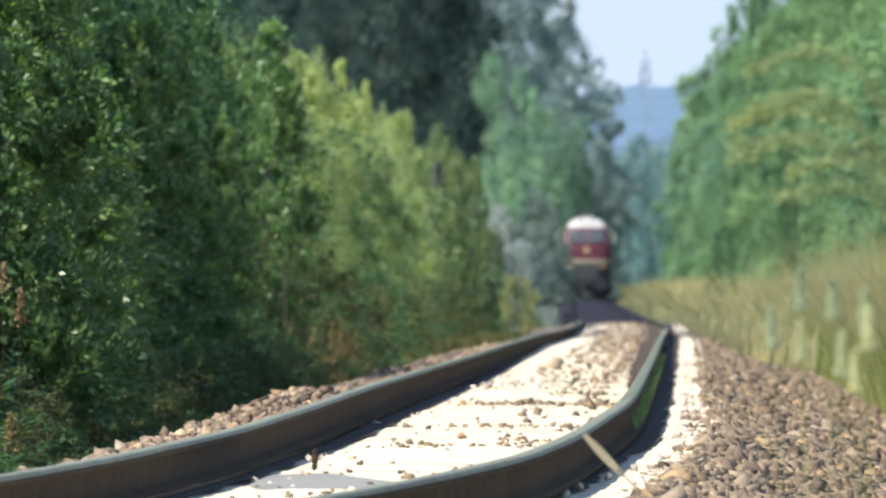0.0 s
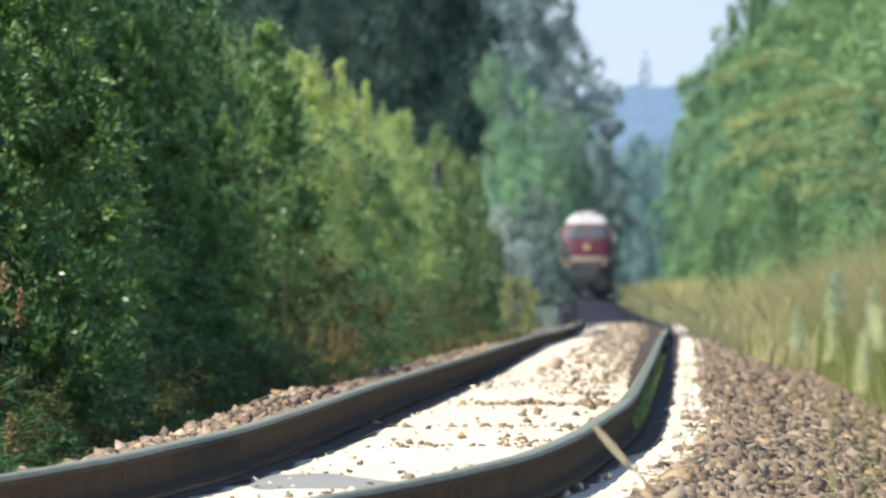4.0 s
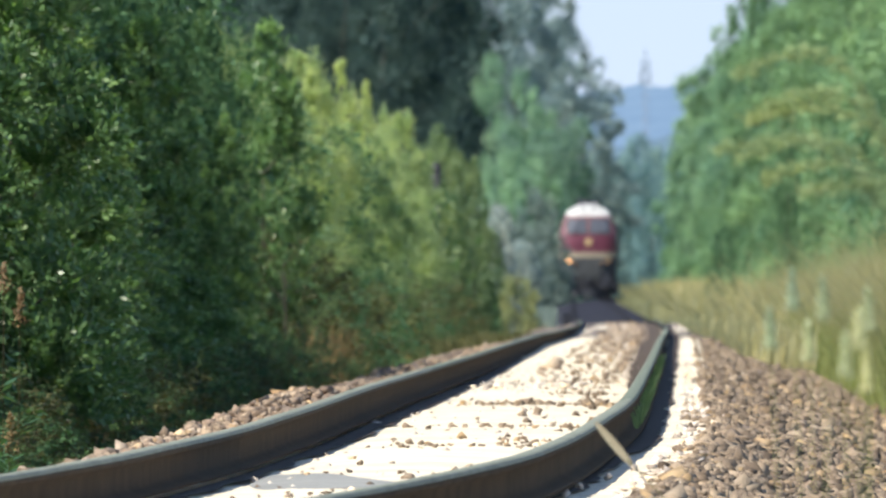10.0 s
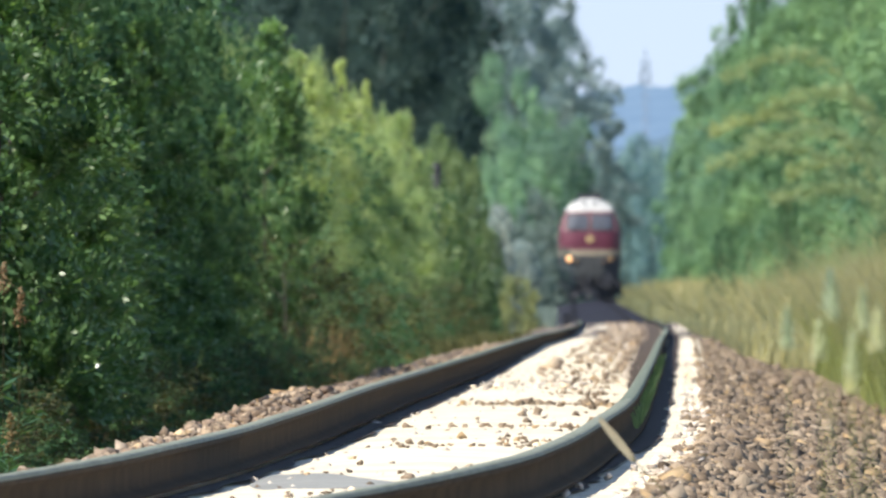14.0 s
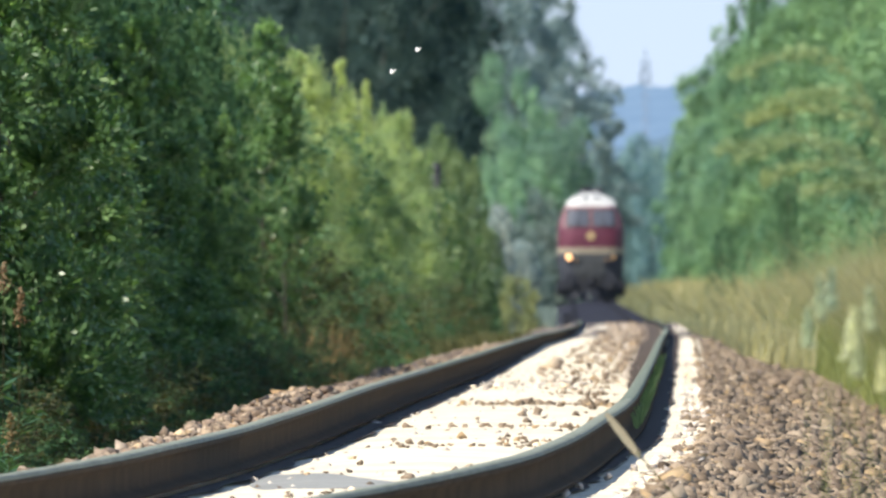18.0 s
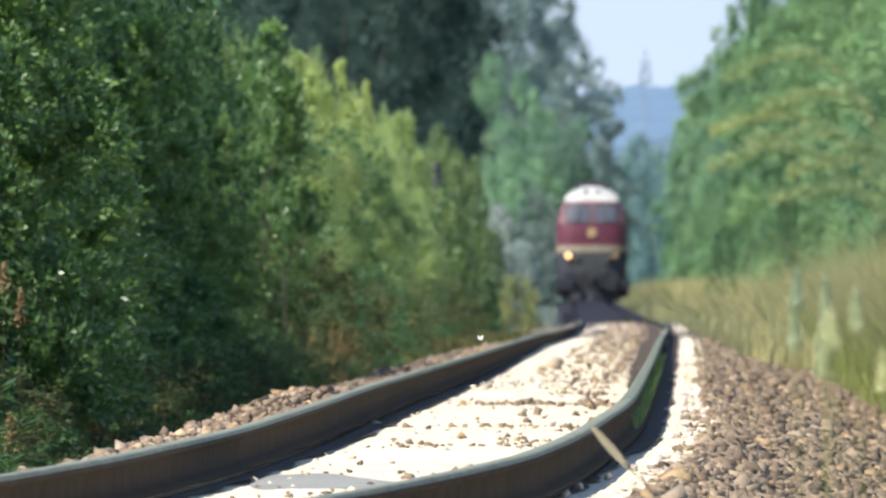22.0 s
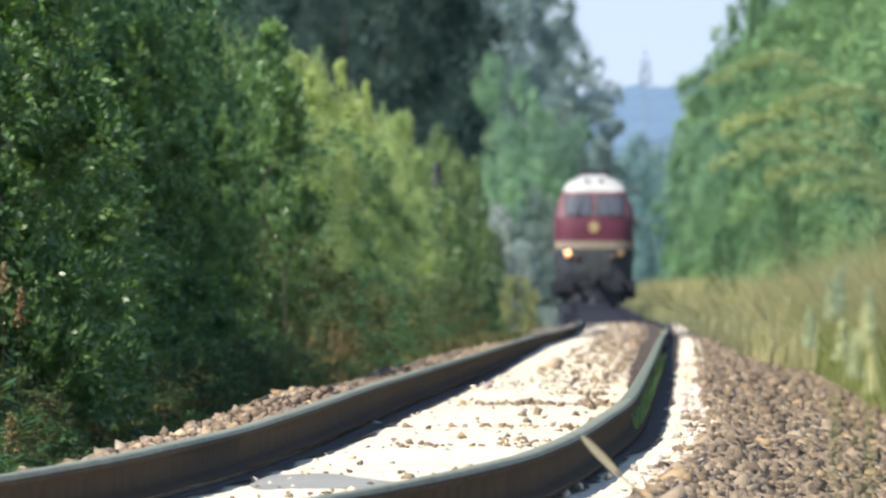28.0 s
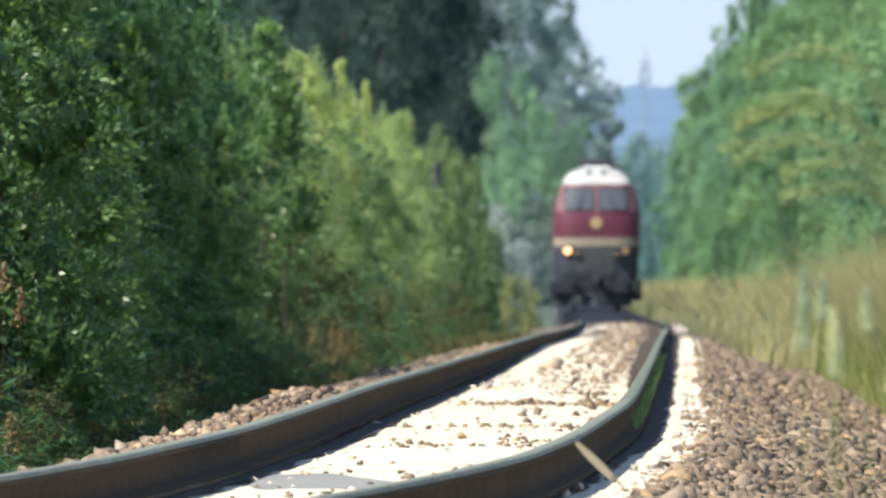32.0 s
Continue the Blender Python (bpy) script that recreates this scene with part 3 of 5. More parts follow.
def picked_stones():
    """The nearest larger stones of the shoulder, each one a piece."""
    rng = np.random.default_rng(77)
    kinds = []
    for k in range(8):
        v = stone_verts(rng, 1)[0] * .5
        kinds.append(np_mesh("stone", v, CUBE_F, M_STONE))
    prof = np.array(ALL)
    for k in range(290):
        d = 74 + 40 * rng.random() ** 1.3
        u = (1.2 + 1.6 * rng.random()) if k % 4 else (-1.0 - .8 * rng.random())
        sc = .05 * math.exp(.25 * rng.normal())
        ob = new("stone", kinds[k % 8])
        ob.parent = ballast
        ob.matrix_basis = Matrix.Translation(on_track(d, u, float(np.interp(u, prof[:, 0], prof[:, 1])) + sc * .2)) @ pose(0, 0, 0, 360 * rng.random(), 0, 360 * rng.random()) @ Matrix.Scale(sc, 4)


picked_stones()


def pale_stones():
    rng = np.random.default_rng(5)
    for d, u, sc in ((84.9, .90, .034), (80.6, .855, .03), (88.5, .97, .028), (78.2, .85, .026), (108, 1.0, .03)):
        ob = new("stone", np_mesh("stone", stone_verts(rng, 1)[0] * .5, CUBE_F, M_STONE_W))
        ob.parent = ballast
        ob.matrix_basis = Matrix.Translation(on_track(d, u, -.185 + sc * .2)) @ Matrix.Scale(sc, 4)


pale_stones()


F_LENS = 784 / math.tan(radians(1.25))


def at(px, d):
    """x of a place d ahead that lies in the direction px across the view."""
    return (px - 784) / F_LENS * d


# ---- left hedge: bushes along the line ----
def beside(px, u):
    """The station at which a place u metres from the track's middle lies in the direction px."""
    dd = np.arange(100.0, 480.0, .25)
    return float(dd[np.argmin(np.abs(at(px, dd) - track_x(dd) - u))])


def hedge():
    rng = np.random.default_rng(5)
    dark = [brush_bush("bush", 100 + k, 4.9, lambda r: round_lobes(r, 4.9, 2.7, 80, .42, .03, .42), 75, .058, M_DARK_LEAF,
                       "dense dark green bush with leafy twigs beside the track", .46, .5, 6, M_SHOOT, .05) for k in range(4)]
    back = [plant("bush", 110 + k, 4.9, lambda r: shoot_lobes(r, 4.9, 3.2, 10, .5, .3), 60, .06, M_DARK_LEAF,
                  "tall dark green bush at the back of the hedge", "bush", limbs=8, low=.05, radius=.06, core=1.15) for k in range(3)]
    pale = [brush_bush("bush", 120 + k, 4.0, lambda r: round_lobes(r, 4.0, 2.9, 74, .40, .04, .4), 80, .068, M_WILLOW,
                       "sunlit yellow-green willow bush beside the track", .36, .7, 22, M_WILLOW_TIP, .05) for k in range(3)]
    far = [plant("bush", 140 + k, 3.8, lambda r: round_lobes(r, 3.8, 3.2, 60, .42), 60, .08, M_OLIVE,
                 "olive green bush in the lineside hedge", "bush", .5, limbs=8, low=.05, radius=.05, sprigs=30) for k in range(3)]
    # trees out of view, added only to keep sun off the hedge
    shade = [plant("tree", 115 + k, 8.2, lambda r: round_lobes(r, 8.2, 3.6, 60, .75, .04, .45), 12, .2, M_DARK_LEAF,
                   "unseen tree added behind the hedge to shade it", "tree", limbs=8, low=.05, radius=.09) for k in range(2)]
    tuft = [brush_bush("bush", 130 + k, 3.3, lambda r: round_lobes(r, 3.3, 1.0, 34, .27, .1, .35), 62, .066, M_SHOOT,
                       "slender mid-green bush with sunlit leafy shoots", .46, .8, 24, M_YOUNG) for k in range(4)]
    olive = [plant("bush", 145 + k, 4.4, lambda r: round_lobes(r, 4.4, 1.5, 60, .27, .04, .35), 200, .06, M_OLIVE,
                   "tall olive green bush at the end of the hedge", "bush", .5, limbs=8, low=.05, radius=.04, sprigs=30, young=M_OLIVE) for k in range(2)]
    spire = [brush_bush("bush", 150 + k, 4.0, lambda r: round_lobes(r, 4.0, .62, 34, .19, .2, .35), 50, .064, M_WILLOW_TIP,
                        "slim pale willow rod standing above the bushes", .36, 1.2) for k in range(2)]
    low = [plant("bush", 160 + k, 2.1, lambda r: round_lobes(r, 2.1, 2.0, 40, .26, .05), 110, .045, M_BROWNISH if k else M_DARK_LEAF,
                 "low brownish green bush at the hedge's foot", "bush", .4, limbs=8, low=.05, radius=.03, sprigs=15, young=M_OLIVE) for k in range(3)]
    tagged(low[0], "low dark green bush at the hedge's foot")
    for group in (dark, back, pale, far, olive, low):
        for o in group:
            tagged(o, group="bushes of the lineside hedge")
    for o in shade:
        tagged(o, group="trees behind the hedge")
    spots = []
    # standing forward of the hedge, with dark recesses between them
    for d, u, sx, sz in ((119, -4.9, 1.0, 1.0), (131, -4.85, .95, .9), (141, -4.95, 1.0, 1.05), (151, -4.85, .9, .98), (160, -5.2, .9, 1.1), (176, -5.5, .95, 1.0), (186, -5.6, .8, .8),
                         (199, -5.5, .9, 1.1), (212, -4.9, .85, 1.1), (222, -5.1, .9, 1.05), (236, -5.0, .7, 1.06), (245, -4.75, .6, .9)):
        spots.append((dark, d, u, sx, sz))
    d = 118.0
    while d < 330:
        spots.append((back, d, -6.9 + rng.normal() * .3, 1.25, (1.2 if d < 235 else .82) + .15 * rng.random()))
        d += 4.4 + 1.5 * rng.random()
    # sunlit shoots in front of the dark bushes: direction, offset, width and height
    for px, u, sx, sz in ((20, -3.5, 1.25, 1.15), (70, -3.55, 1.2, .98), (110, -3.6, 1.15, .86), (150, -3.7, 1.0, .70), (240, -3.7, .9, .92), (268, -3.8, .8, .72), (355, -3.8, .5, .80), (396, -3.95, .65, 1.3),
                          (472, -4.0, .9, 1.15), (4, -3.5, 1.1, 1.34), (52, -3.5, 1.1, 1.28), (96, -3.6, .9, 1.15), (200, -3.75, .9, .48)):
        spots.append((tuft, beside(px, u), u, sx, sz))
    for d, u, sx, sz in ((252, -4.95, .7, 1.1), (258, -4.75, .9, .98), (272, -4.85, .95, .98), (288, -4.6, 1.0, 1.02), (305, -4.85, .95, .96), (325, -4.6, 1.0, 1.0), (345, -4.8, 1.0, 1.04), (366, -4.65, 1.0, 1.1), (388, -4.7, 1.0, 1.1), (410, -4.6, 1.0, 1.1)):
        spots.append((pale, d, u, sx, sz))
    for px, u, top in ((520, -4.1, 70), (548, -4.2, 118), (604, -4.2, 156), (648, -4.2, 182), (704, -4.25, 238), (760, -4.1, 292)):
        d = beside(px, u)
        spots.append((spire, d, u, .7, ((502 - top) / F_LENS * d + EYE_Z - float(track_z(d)) - float(ground_level(u))) / 4.0))
    # olive bushes where the willows end: direction, top, distance and width scale
    for px, top, d, sx in ((788, 236, 462, .85), (812, 262, 468, .75), (836, 312, 464, .65), (857, 392, 470, .5), (772, 262, 474, .9)):
        u = at(px, d) - float(track_x(d))
        spots.append((olive, d, u, sx, (EYE_Z + (502 - top) / F_LENS * d - float(track_z(d)) - float(ground_level(u))) / 4.4))
    for kinds, d, u, sx, sz in ((dark, 440, -3.9, .62, .72), (dark, 472, -3.15, .40, .40), (far, 466, -4.3, .8, .8), (dark, 490, -4.0, .6, .56), (far, 506, -4.1, .85, .7)):
        spots.append((kinds, d, u, sx, sz))
    d = 425.0
    while d < 760:
        spots.append((far, d, -4.9 - .9 * (d > 580) + rng.normal() * .3, 1.0 + .2 * rng.random(), .98 + .15 * rng.random()))
        d += 8 + 6 * rng.random()
    # the added trees' heights set where sunlight reaches the hedge
    d = 100.0
    while d < 222:
        spots.append((shade, d, -8.7 + rng.normal() * .3, 1.2, float(np.interp(d, [154, 162, 195, 206], [.81, 1.24, 1.24, .95])) + .1 * rng.random()))
        d += 2.6 + .8 * rng.random()
    d = 124.0
    while d < 520:
        spots.append((low if d > 235 else low[:1], d, (-4.4 if d < 235 else -3.8) + rng.normal() * .12, .85 + .25 * rng.random(), (.55 if d < 235 else .66) + .3 * rng.random()))
        d += (6 if d < 235 else 4.2) + 3 * rng.random()
    d = 104.0
    while d < 232:
        spots.append((low[:2], d, -3.35 + rng.normal() * .12, .5 + .2 * rng.random(), .30 + .16 * rng.random()))
        d += 2.6 + 1.5 * rng.random()
    used = set()
    for k, (kinds, d, u, sx, sz) in enumerate(spots):
        o = kinds[k % len(kinds)]
        p = on_track(d, u, float(ground_level(u)) - .05)
        turn = 360 * rng.random()
        m = scaled(*p, turn, sx, sz)
        if o.name in used:
            ob = copy_thing(o, m)
        else:
            used.add(o.name)
            o.matrix_basis, ob = m, o
        if kinds is tuft or kinds is pale:
            SWAYING.append((ob, p, turn))


SWAYING = []
hedge()


# ---- trees ----
def woods(name, kinds, rows, group):
    """rows: station, x, foot height, width scale, height scale; the kinds take turns."""
    used = set()
    rng = np.random.default_rng(len(rows))
    for k, (d, x, z, sx, sz) in enumerate(rows):
        o = kinds[k % len(kinds)]
        tagged(o, group=group)
        g = ground_z(x, d) - .04
        m = scaled(x, d, g, 360 * rng.random(), sx, sz + (z - g) / TALL[o.name])
        if o.name in used:
            copy_thing(o, m)
        else:
            used.add(o.name)
            o.matrix_basis = m


def at_top(px, top, d, width, tall, wide):
    """A row for woods(): a tree d ahead whose crown is centred on px, reaches up to top and spans width across the view."""
    h = (502 - top) / F_LENS * d + 1.0
    return (d, at(px, d), -.4, width / F_LENS * d / wide, h / tall)


def odd_bushes():
    def stand(o, px, top, d, width, wide, tall, turn=0):
        foot = on_track(d, 0).z - .75
        o.matrix_basis = scaled(at(px, d), d, foot, turn, width / F_LENS * d / wide, (EYE_Z + (502 - top) / F_LENS * d - foot) / tall)

    yel = plant("bush", 301, 2.2, lambda r: round_lobes(r, 1.75, 1.0, 60, .19, .02, .45), 480, .045, M_YELLOW, "rounded straw-yellow bush at the end of the hedge", "bush", .4, limbs=6, radius=.03)
    stand(yel, 917, 488, 480, 76, 1.0, 1.75)
    grn = plant("bush", 303, 2.2, lambda r: round_lobes(r, 2.4, .8, 60, .19, .1), 420, .05, M_OLIVE, "olive green bush beside a silvery one", "bush", .4, limbs=6, radius=.03)
    stand(grn, 868, 404, 484, 56, .8, 2.4)
    drk = plant("bush", 302, 2.2, lambda r: round_lobes(r, 2.2, 1.6, 30, .3), 120, .06, M_DARK_LEAF, "small dark green bush in front of a yellow one", "bush", .4, limbs=6, radius=.03)
    stand(drk, 872, 528, 474, 36, 1.6, 2.2)
    sil = [plant("bush", 310 + k, 3.0, lambda r: round_lobes(r, 3.2, .75, 44, .2, .45, .4), 480, .045, M_SILVER, "silvery grey-leaved bush in the hedge", "bush", .4, limbs=6, radius=.03) for k in range(2)]
    stand(sil[0], 885, 362, 545, 46, .75, 3.2, 40)
    stand(sil[1], 924, 424, 600, 54, .75, 3.2, 40)
    haz = [plant("bush", 320 + k, 4.0, lambda r: round_lobes(r, 4.0, 3.4, 30, .62, .02), 40, .12, M_HAZY_BUSH, "bush with haze-tinted blue-grey leaves beside the line", "bush", .5, limbs=6, radius=.05) for k in range(2)]
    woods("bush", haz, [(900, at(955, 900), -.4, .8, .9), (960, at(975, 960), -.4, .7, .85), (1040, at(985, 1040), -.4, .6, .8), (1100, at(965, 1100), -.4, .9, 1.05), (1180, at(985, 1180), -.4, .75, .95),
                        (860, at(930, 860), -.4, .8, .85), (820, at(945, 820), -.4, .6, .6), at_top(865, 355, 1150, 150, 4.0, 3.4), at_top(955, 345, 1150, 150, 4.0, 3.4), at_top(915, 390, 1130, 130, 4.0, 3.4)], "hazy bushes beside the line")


def far_trees():
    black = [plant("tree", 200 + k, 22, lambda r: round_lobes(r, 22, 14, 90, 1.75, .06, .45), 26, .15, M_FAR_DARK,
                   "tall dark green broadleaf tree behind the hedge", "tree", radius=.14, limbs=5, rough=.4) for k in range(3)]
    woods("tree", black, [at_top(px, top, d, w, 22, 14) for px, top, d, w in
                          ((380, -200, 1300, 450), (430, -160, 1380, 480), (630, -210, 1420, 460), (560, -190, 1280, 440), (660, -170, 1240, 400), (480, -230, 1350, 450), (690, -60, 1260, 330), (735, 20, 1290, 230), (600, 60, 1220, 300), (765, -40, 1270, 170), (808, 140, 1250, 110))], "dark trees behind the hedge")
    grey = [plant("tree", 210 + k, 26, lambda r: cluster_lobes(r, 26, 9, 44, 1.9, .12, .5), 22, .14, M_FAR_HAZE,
                  "tall broadleaf tree with haze-greyed leaves", "tree", radius=.14, limbs=5, rough=.5) for k in range(2)]
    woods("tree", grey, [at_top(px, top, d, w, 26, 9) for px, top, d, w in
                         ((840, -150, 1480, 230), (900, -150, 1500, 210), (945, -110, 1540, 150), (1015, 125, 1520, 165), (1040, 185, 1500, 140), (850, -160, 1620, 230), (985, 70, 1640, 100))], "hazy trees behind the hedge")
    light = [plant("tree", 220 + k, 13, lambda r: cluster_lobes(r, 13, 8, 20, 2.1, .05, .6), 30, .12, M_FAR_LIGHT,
                   "rounded tree with green leaves paled by painted haze and sun", "tree", radius=.16, up=.6, rough=.28) for k in range(2)]
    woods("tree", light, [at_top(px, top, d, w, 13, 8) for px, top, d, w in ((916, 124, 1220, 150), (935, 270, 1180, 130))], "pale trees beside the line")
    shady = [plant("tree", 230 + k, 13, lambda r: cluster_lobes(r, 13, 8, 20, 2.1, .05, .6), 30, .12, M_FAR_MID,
                   "rounded tree with teal leaves toned by painted haze and shade", "tree", radius=.14, limbs=5, up=.6, rough=.25) for k in range(2)]
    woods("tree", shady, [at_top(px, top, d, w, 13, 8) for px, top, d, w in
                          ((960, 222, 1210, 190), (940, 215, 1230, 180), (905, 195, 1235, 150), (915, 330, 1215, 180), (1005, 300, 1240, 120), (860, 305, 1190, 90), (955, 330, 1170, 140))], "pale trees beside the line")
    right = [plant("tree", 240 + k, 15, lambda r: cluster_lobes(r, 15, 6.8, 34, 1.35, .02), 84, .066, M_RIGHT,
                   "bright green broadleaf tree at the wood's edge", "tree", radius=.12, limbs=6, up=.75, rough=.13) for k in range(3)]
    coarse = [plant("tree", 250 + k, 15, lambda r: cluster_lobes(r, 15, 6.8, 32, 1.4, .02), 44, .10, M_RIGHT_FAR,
                    "haze-tinted green broadleaf tree at the wood's far edge", "tree", radius=.12, limbs=6, up=.75, rough=.2) for k in range(2)]
    rng = np.random.default_rng(9)
    rows, far_rows = [], []
    d = 470.0
    while d < 1750:
        u = 10.4 + 1.9 * rng.random() + (d > 850) * .75 - (d > 1000) * .8 - (1.3 if rng.random() < .3 else 0)
        (rows if d < 850 else far_rows).append((d, float(track_x(min(d, 1300)) + (max(d, 1300) - 1300) * .0075) + u, -.3, .9 + .25 * rng.random(), .92 + .2 * rng.random()))
        d += 20 + 16 * rng.random()
    woods("tree", right, rows, "trees along the wood's edge")
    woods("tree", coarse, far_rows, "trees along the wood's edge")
    # the shade of the wood's hollows is put into these leaves' colour
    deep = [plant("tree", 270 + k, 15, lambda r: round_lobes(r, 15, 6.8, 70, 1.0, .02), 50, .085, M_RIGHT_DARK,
                  "broadleaf tree with shade-dark leaves in a gap of the wood's edge", "tree", radius=.17, up=.5, rough=.35) for k in range(2)]
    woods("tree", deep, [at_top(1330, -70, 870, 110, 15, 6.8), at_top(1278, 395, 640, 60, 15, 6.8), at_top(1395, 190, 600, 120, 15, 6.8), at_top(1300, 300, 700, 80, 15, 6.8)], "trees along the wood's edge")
    low = [plant("bush", 280 + k, 5.5, lambda r: cluster_lobes(r, 5.5, 4.2, 20, .95, .02), 80, .066, M_RIGHT,
                 "fresh green bush below the trees", "bush", limbs=8, low=.1, radius=.06, up=.75, rough=.15) for k in range(2)]
    rows = []
    d = 430.0
    while d < 1800:
        rows.append((d, float(track_x(min(d, 1300)) + (max(d, 1300) - 1300) * .0072) + 7.9 + 1.2 * rng.random(), -.35, .85 + .3 * rng.random(), .8 + .5 * rng.random()))
        d += 28 + 18 * rng.random()
    woods("bush", low, rows, "bushes along the wood's edge")
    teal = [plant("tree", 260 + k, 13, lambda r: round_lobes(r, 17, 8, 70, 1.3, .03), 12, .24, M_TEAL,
                  "distant tree with haze-tinted blue-green leaves", "tree", radius=.18, rough=.42) for k in range(2)]
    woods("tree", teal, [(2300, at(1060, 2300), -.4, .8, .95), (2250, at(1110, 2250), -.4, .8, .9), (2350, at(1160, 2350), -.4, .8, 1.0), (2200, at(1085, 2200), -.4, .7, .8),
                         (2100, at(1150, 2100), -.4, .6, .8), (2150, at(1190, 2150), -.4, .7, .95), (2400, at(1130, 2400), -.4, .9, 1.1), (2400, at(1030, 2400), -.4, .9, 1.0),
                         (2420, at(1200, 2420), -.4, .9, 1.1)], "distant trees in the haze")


far_trees()
odd_bushes()


# ---- distance: hill and mast ----
def hill(name, d, height, rise, mid, seed, dark, light, label):
    """A wooded ridge: rows of growing height, an uneven skyline of treetops, higher to the right of mid."""
    xs = np.linspace(-1600, 1600, 2400)
    rng = np.random.default_rng(seed)
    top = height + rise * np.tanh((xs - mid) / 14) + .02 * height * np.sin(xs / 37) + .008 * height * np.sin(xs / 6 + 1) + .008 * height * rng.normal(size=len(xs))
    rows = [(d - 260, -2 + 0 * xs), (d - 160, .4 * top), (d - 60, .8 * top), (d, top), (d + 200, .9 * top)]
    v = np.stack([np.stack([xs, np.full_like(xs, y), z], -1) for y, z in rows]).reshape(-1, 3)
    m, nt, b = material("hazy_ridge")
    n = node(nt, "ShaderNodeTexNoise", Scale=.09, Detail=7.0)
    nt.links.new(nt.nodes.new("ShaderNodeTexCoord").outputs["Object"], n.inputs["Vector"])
    # the ridge glows in haze blue instead of taking light
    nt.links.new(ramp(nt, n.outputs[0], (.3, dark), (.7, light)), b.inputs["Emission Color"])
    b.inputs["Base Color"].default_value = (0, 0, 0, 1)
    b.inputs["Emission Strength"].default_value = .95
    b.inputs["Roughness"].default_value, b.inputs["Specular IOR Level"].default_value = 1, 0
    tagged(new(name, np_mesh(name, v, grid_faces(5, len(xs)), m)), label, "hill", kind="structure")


hill("backdrop_hill", 4560, 43.6, 1.2, 43, 21, (.215, .34, .52), (.26, .39, .57), "far wooded hill with haze blue in its colour")
hill("backdrop_ridge", 3600, 25.0, 3.0, 34, 22, (.165, .265, .375), (.205, .31, .42), "wooded ridge before the far hill, blued by painted haze")


def distant_sky():
    """The pale sky low over the hill."""
    a = np.linspace(-.35, .35, 40)
    v = np.array([[4950 * math.sin(t), 4950 * math.cos(t), z] for z in (-20, 300, 700) for t in a])
    m, nt, b = material("pale_summer_sky")
    co = nt.nodes.new("ShaderNodeSeparateXYZ")
    nt.links.new(nt.nodes.new("ShaderNodeTexCoord").outputs["Generated"], co.inputs[0])
    nt.links.new(ramp(nt, co.outputs[2], (0, (.72, .84, 1.0)), (.3, (.58, .74, 1.0)), (1, (.4, .6, 1.0))), b.inputs["Emission Color"])
    b.inputs["Base Color"].default_value = (0, 0, 0, 1)
    b.inputs["Emission Strength"].default_value = .78
    b.inputs["Specular IOR Level"].default_value = 0
    tagged(new("backdrop_sky", np_mesh("backdrop_sky", v, grid_faces(3, 40), m)), "pale hazy summer sky", "sky", kind="structure")


distant_sky()


def mast():
    d, h, w = 3400.0, 39.8, .5
    ob = empty("lattice_mast", pose(at(1142, d), d, ground_z(at(1142, d), d)))
    tagged(ob, "slim grey lattice radio mast on the skyline", "mast")
    for sx in (-1, 1):
        for sy in (-1, 1):
            bm = bmesh.new()
            rod(bm, (sx * w, sy * w, 0), (sx * w * .7, sy * w * .7, h - 4), .09, .07, 6)
            part("leg", bm, M_MAST, ob)
    for i in range(18):
        z0, z1 = (h - 4) * i / 18, (h - 4) * (i + 1) / 18
        for s in (-1, 1):
            bm = bmesh.new()
            rod(bm, (-w * .85 * s, -w * .9, z0), (w * .85 * s, -w * .9, z1), .045, n=5)
            part("brace", bm, M_MAST, ob)
    bm = bmesh.new()
    rod(bm, (0, 0, h - 4.5), (0, 0, h + 1), .12, n=8)
    part("antenna_pole", bm, M_MAST, ob)
    for z, x in ((h - 2, -.55), (h - 2, .55), (h - 4, -.8), (h - 4, .8)):
        bm = bmesh.new()
        box(bm, x - .22, x + .22, -.9, -.6, z - 1.1, z + 1.1, .04)
        part("antenna_panel", bm, M_MAST, ob)


mast()


# ---- grass ----
def blades(rng, x, y, z, h, width, lean=.35):
    """Grass blades: two bent quads each."""
    n = len(x)
    a = rng.random(n) * 6.283
    dirv = np.stack([np.cos(a), np.sin(a), np.zeros(n)], -1)
    side = np.stack([-np.sin(a), np.cos(a), np.zeros(n)], -1) * (width * .5)[:, None]
    p = np.stack([x, y, z], -1)
    ln = (lean * (.3 + rng.random(n)) * h)[:, None]
    up = np.array([0, 0, 1.0])
    m = p + up * (h * .6)[:, None] + dirv * ln * .3
    t = p + up * h[:, None] + dirv * ln
    v = np.stack([p - side, p + side, m + side * .7, m - side * .7, t + side * .12, t - side * .12], 1).reshape(-1, 3)
    k = 6 * np.arange(n)[:, None]
    f = np.stack([k + np.array([[0, 1, 2, 3]]), k + np.array([[3, 2, 4, 5]])], 1).reshape(-1, 4)
    return v, f


